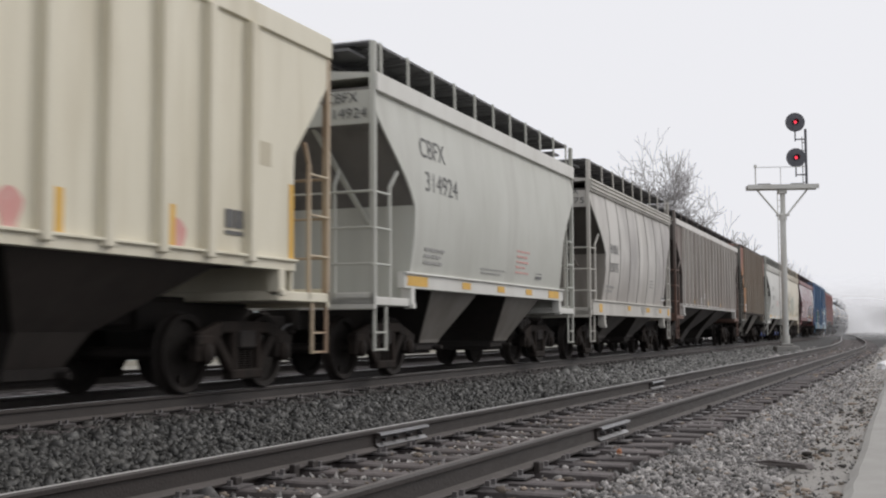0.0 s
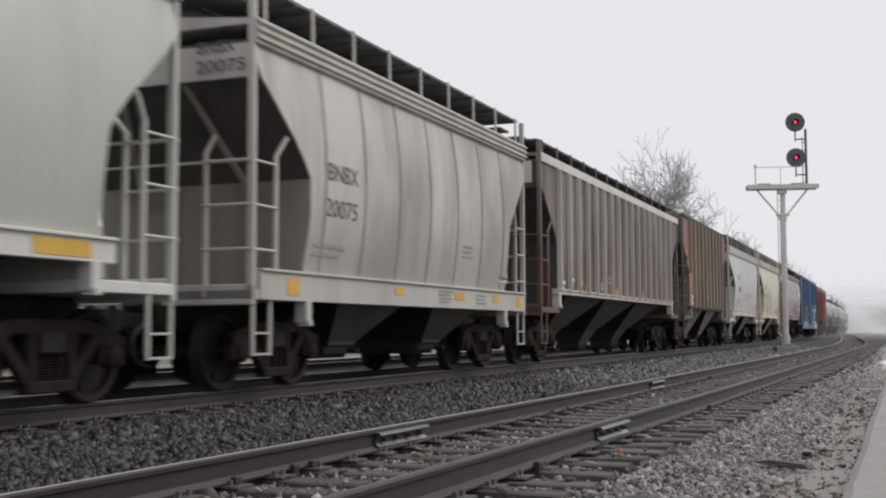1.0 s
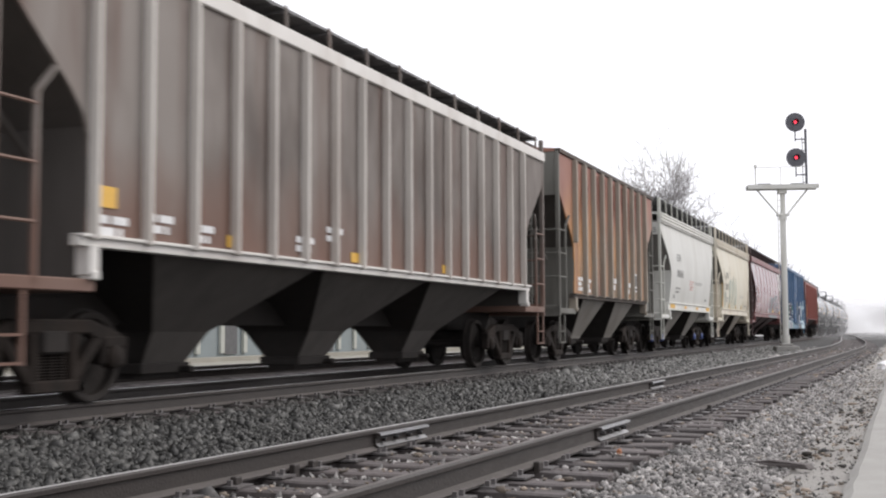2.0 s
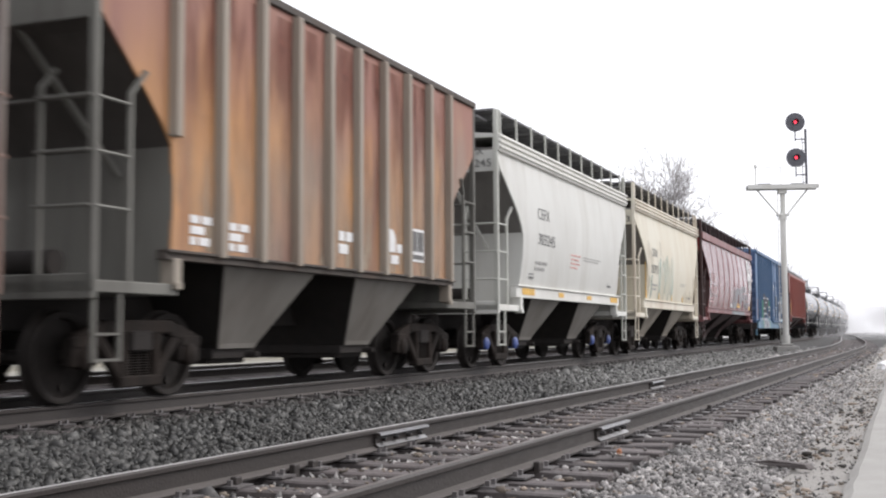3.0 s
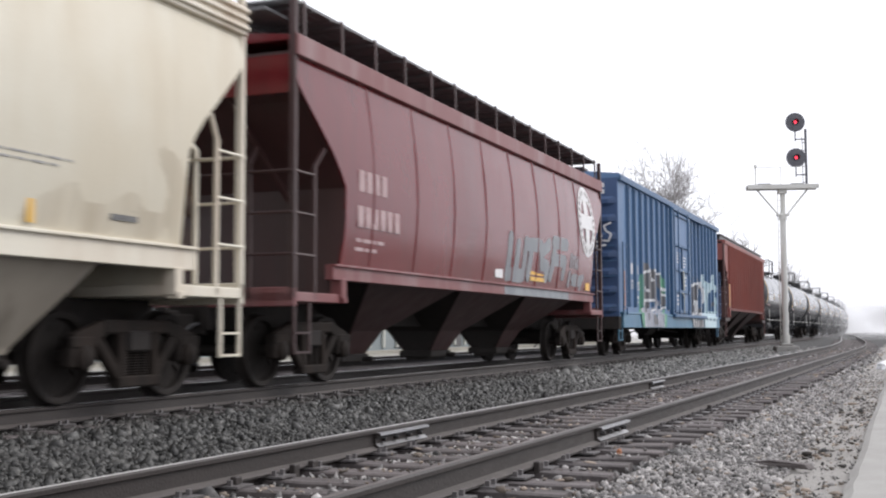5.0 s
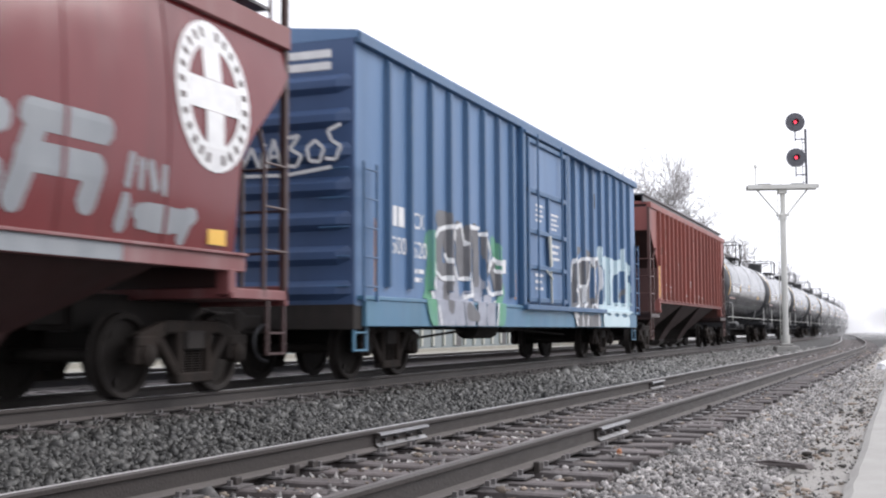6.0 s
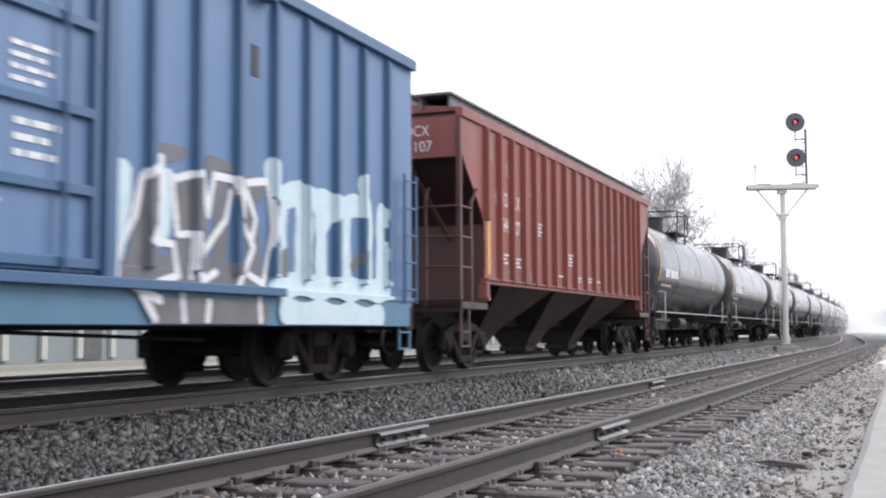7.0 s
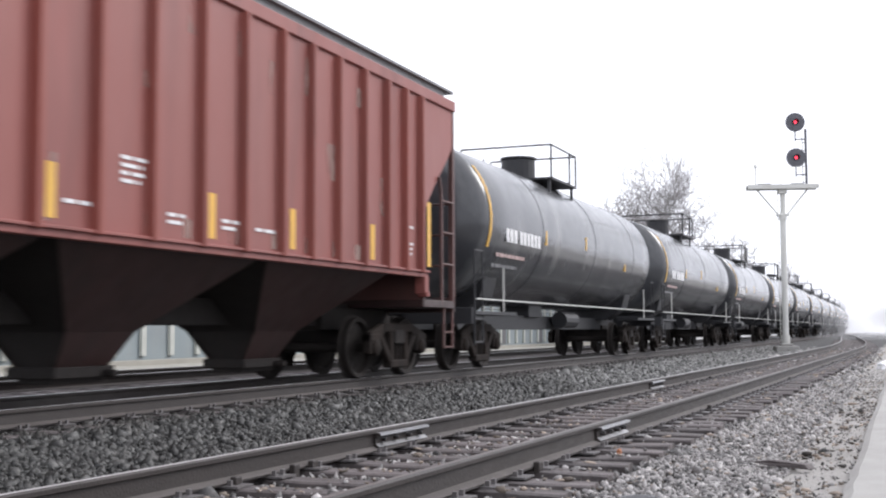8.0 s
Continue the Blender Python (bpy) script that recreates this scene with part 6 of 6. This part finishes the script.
for p in BAR.polygons:
    p.material_index = 1 if p.normal.z > 0.5 or (p.normal.x > 0.6 and p.center.z > -0.05) else 0
for off, ys in ((-0.735, (8.7, 18.1)), (0.735, (9.75,))):
    for y in ys:
        for sx in (1, -1):
            a = part("joint_bar", BAR, M_JOINT, siding_track)
            a.matrix_basis = pose(siding_x(y) + off, y, -0.066, 0, 0, heading(siding_x, y) + (0 if sx > 0 else 180))


# ---- ballast stones ----
def stones(name, label, count, x0, x1, y0, y1, size, mat, seed, lift=0.0, keep=None, power=1.0, flat=1.0, raised=None):
    rng = np.random.default_rng(seed)
    bm = bmesh.new()
    bmesh.ops.create_icosphere(bm, subdivisions=1, radius=1)
    base = np.array([v.co[:] for v in bm.verts])
    faces = np.array([[v.index for v in f.verts] for f in bm.faces])
    bm.free()
    x = rng.uniform(x0, x1, count)
    y = y0 + (y1 - y0) * rng.uniform(0, 1, count) ** power
    if keep is not None:
        ok = np.array([keep(a, b) for a, b in zip(x, y)])
        x, y = x[ok], y[ok]
        count = len(x)
    z = np.interp(x, [g[0] for g in GROUND], [g[1] for g in GROUND]) + lift + rng.uniform(-0.012, 0.012, count)
    if raised is not None:
        z = np.maximum(z, [raised(a, b) for a, b in zip(x, y)])
    sc = size * rng.lognormal(0, 0.35, count)[:, None] * rng.uniform(0.32, 1.6, (count, 3))
    q = rng.normal(size=(count, 4))
    q /= np.linalg.norm(q, axis=1)[:, None]
    w, a, b, c2 = q.T
    rot = np.stack([1 - 2 * (b * b + c2 * c2), 2 * (a * b - c2 * w), 2 * (a * c2 + b * w), 2 * (a * b + c2 * w), 1 - 2 * (a * a + c2 * c2), 2 * (b * c2 - a * w),
                    2 * (a * c2 - b * w), 2 * (b * c2 + a * w), 1 - 2 * (a * a + b * b)], axis=1).reshape(count, 3, 3)
    v = base[None] * (1 + rng.uniform(-0.5, 0.35, (count, len(base), 1))) * sc[:, None, :]
    v = np.einsum("nij,nkj->nki", rot, v) * np.array([1.0, 1.0, flat]) + np.stack([x, y, z], axis=1)[:, None, :]
    f = (faces[None] + (np.arange(count) * len(base))[:, None, None]).reshape(-1, 3)
    me = bpy.data.meshes.new(name)
    me.vertices.add(count * len(base))
    me.vertices.foreach_set("co", v.astype(np.float32).ravel())
    me.loops.add(len(f) * 3)
    me.loops.foreach_set("vertex_index", f.astype(np.int32).ravel())
    me.polygons.add(len(f))
    me.polygons.foreach_set("loop_start", np.arange(0, len(f) * 3, 3, dtype=np.int32))
    me.update(calc_edges=True)
    tagged(part(name, me, mat), label, "ballast", kind="stuff")


def off_rails(x, y):
    d = abs(abs(x - siding_x(y)) - 0.735)
    return d > 0.11


def between_ties(x, y):
    if not off_rails(x, y):
        return False
    inside = abs(x - siding_x(y)) < 1.25
    if x > siding_x(y) + 0.84 and x < siding_x(y) + 1.30:
        return abs(((y - 2.0) / 0.52 + 0.5) % 1.0 - 0.5) > 0.3 and noise.noise((x * 9, y * 9, 4)) > 0.1
    return (not inside) or abs(((y - 2.0) / 0.52 + 0.5) % 1.0 - 0.5) > 0.25 or noise.noise((x * 2, y * 2, 1)) > 0.3


stones("ballast", "dark grey crushed-stone ballast between the tracks", 46000, -6.95, -4.3, 4.0, 26, 0.024, M_STONE, 1, 0.0, power=1.5)
# farther stones use the paler, haze-tinted colour
stones("ballast", "dark grey crushed-stone ballast between the tracks", 24000, -6.95, -4.35, 22, 66, 0.032, M_STONE_HAZY, 2, 0.0)
stones("gravel", "grey and pale gravel among the timber ties", 15000, -4.4, -1.75, 3.6, 24, 0.018, M_STONE_PALE, 3, 0.012, between_ties, 1.4)
stones("gravel", "grey and pale gravel among the timber ties", 6000, -4.4, -1.0, 24, 62, 0.034, M_STONE_PALE, 4, 0.0, between_ties)
stones("gravel", "loose pale gravel beside the pavement", 44000, -1.78, -0.8, 4.5, 26, 0.0125, M_STONE_PALE, 5, 0.0, between_ties, 1.5)
stones("gravel", "loose pale gravel beside the pavement", 3600, -0.95, -0.26, 4.5, 30, 0.009, M_STONE_PALE, 6, 0.0, None, 1.3)
stones("gravel", "dark clods and stones along the dirt edge", 70, -1.3, -0.4, 9, 48, 0.032, M_STONE, 8, 0.0)
stones("gravel", "gravel and stones about the nearer ties", 9000, -6.9, -0.4, -8, 4.6, 0.024, M_STONE_PALE, 9, 0.0, between_ties)
stones("ballast", "dark ballast stones along the main track", 16000, -7.55, -6.65, 5, 45, 0.022, M_STONE_DARK, 7, 0.0, None, 1.3)


TIE_TOP = -0.256


def tie_top(x, y):
    on = abs(x - siding_x(y)) < 1.2 and abs(((y - 2.0) / 0.52 + 0.5) % 1.0 - 0.5) < 0.2
    return TIE_TOP + 0.004 if on else -9.0


def littered(x, y):
    return off_rails(x, y) and noise.noise((x * 1.3, y * 0.9, 7)) > -0.25


stones("litter", "dry brown leaves and chips strewn over the ties", 4200, -4.2, -0.35, 4.2, 24, 0.019, M_CHIPS, 12, 0.012, littered, 1.5, 0.4, tie_top)
stones("litter", "pale chips and small stones strewn on the ties", 2200, -4.0, -1.8, 4.2, 26, 0.014, M_STONE_PALE, 13, 0.012, littered, 1.5, 0.6, tie_top)
stones("litter", "dry brown leaves and chips strewn over the ties", 1600, -4.2, -0.8, 24, 55, 0.03, M_CHIPS, 14, 0.012, littered, 1.0, 0.4, tie_top)


# ---- what moves: the train rolls past ----
def rolled(t):
    """How far the train has come by t seconds."""
    return SPEED * t + GAIN * t * t / 2


def motions():
    for car, y, length in TRAIN:
        rows = []
        for k in range(17):
            t = k * 0.5
            ya = y - rolled(t)
            yb = ya + length
            rows.append((t, pose(main_x(ya), ya, 0, 0, 0, math.degrees(math.atan2(-(main_x(yb) - main_x(ya)), length)))))
        walk(car, rows)
        for truck in [o for o in car.children if o.name.split(".")[0] == "truck"]:
            for w in [o for o in truck.children if o.name.split(".")[0] == "wheelset"]:
                sy = 1 if w.location.y > 0 else -1
                walk(w, [(k / 30, pose(0, sy * AXLE, WHEEL_R, math.degrees(rolled(k / 30) / WHEEL_R), 0, 0)) for k in range(241)])


motions()
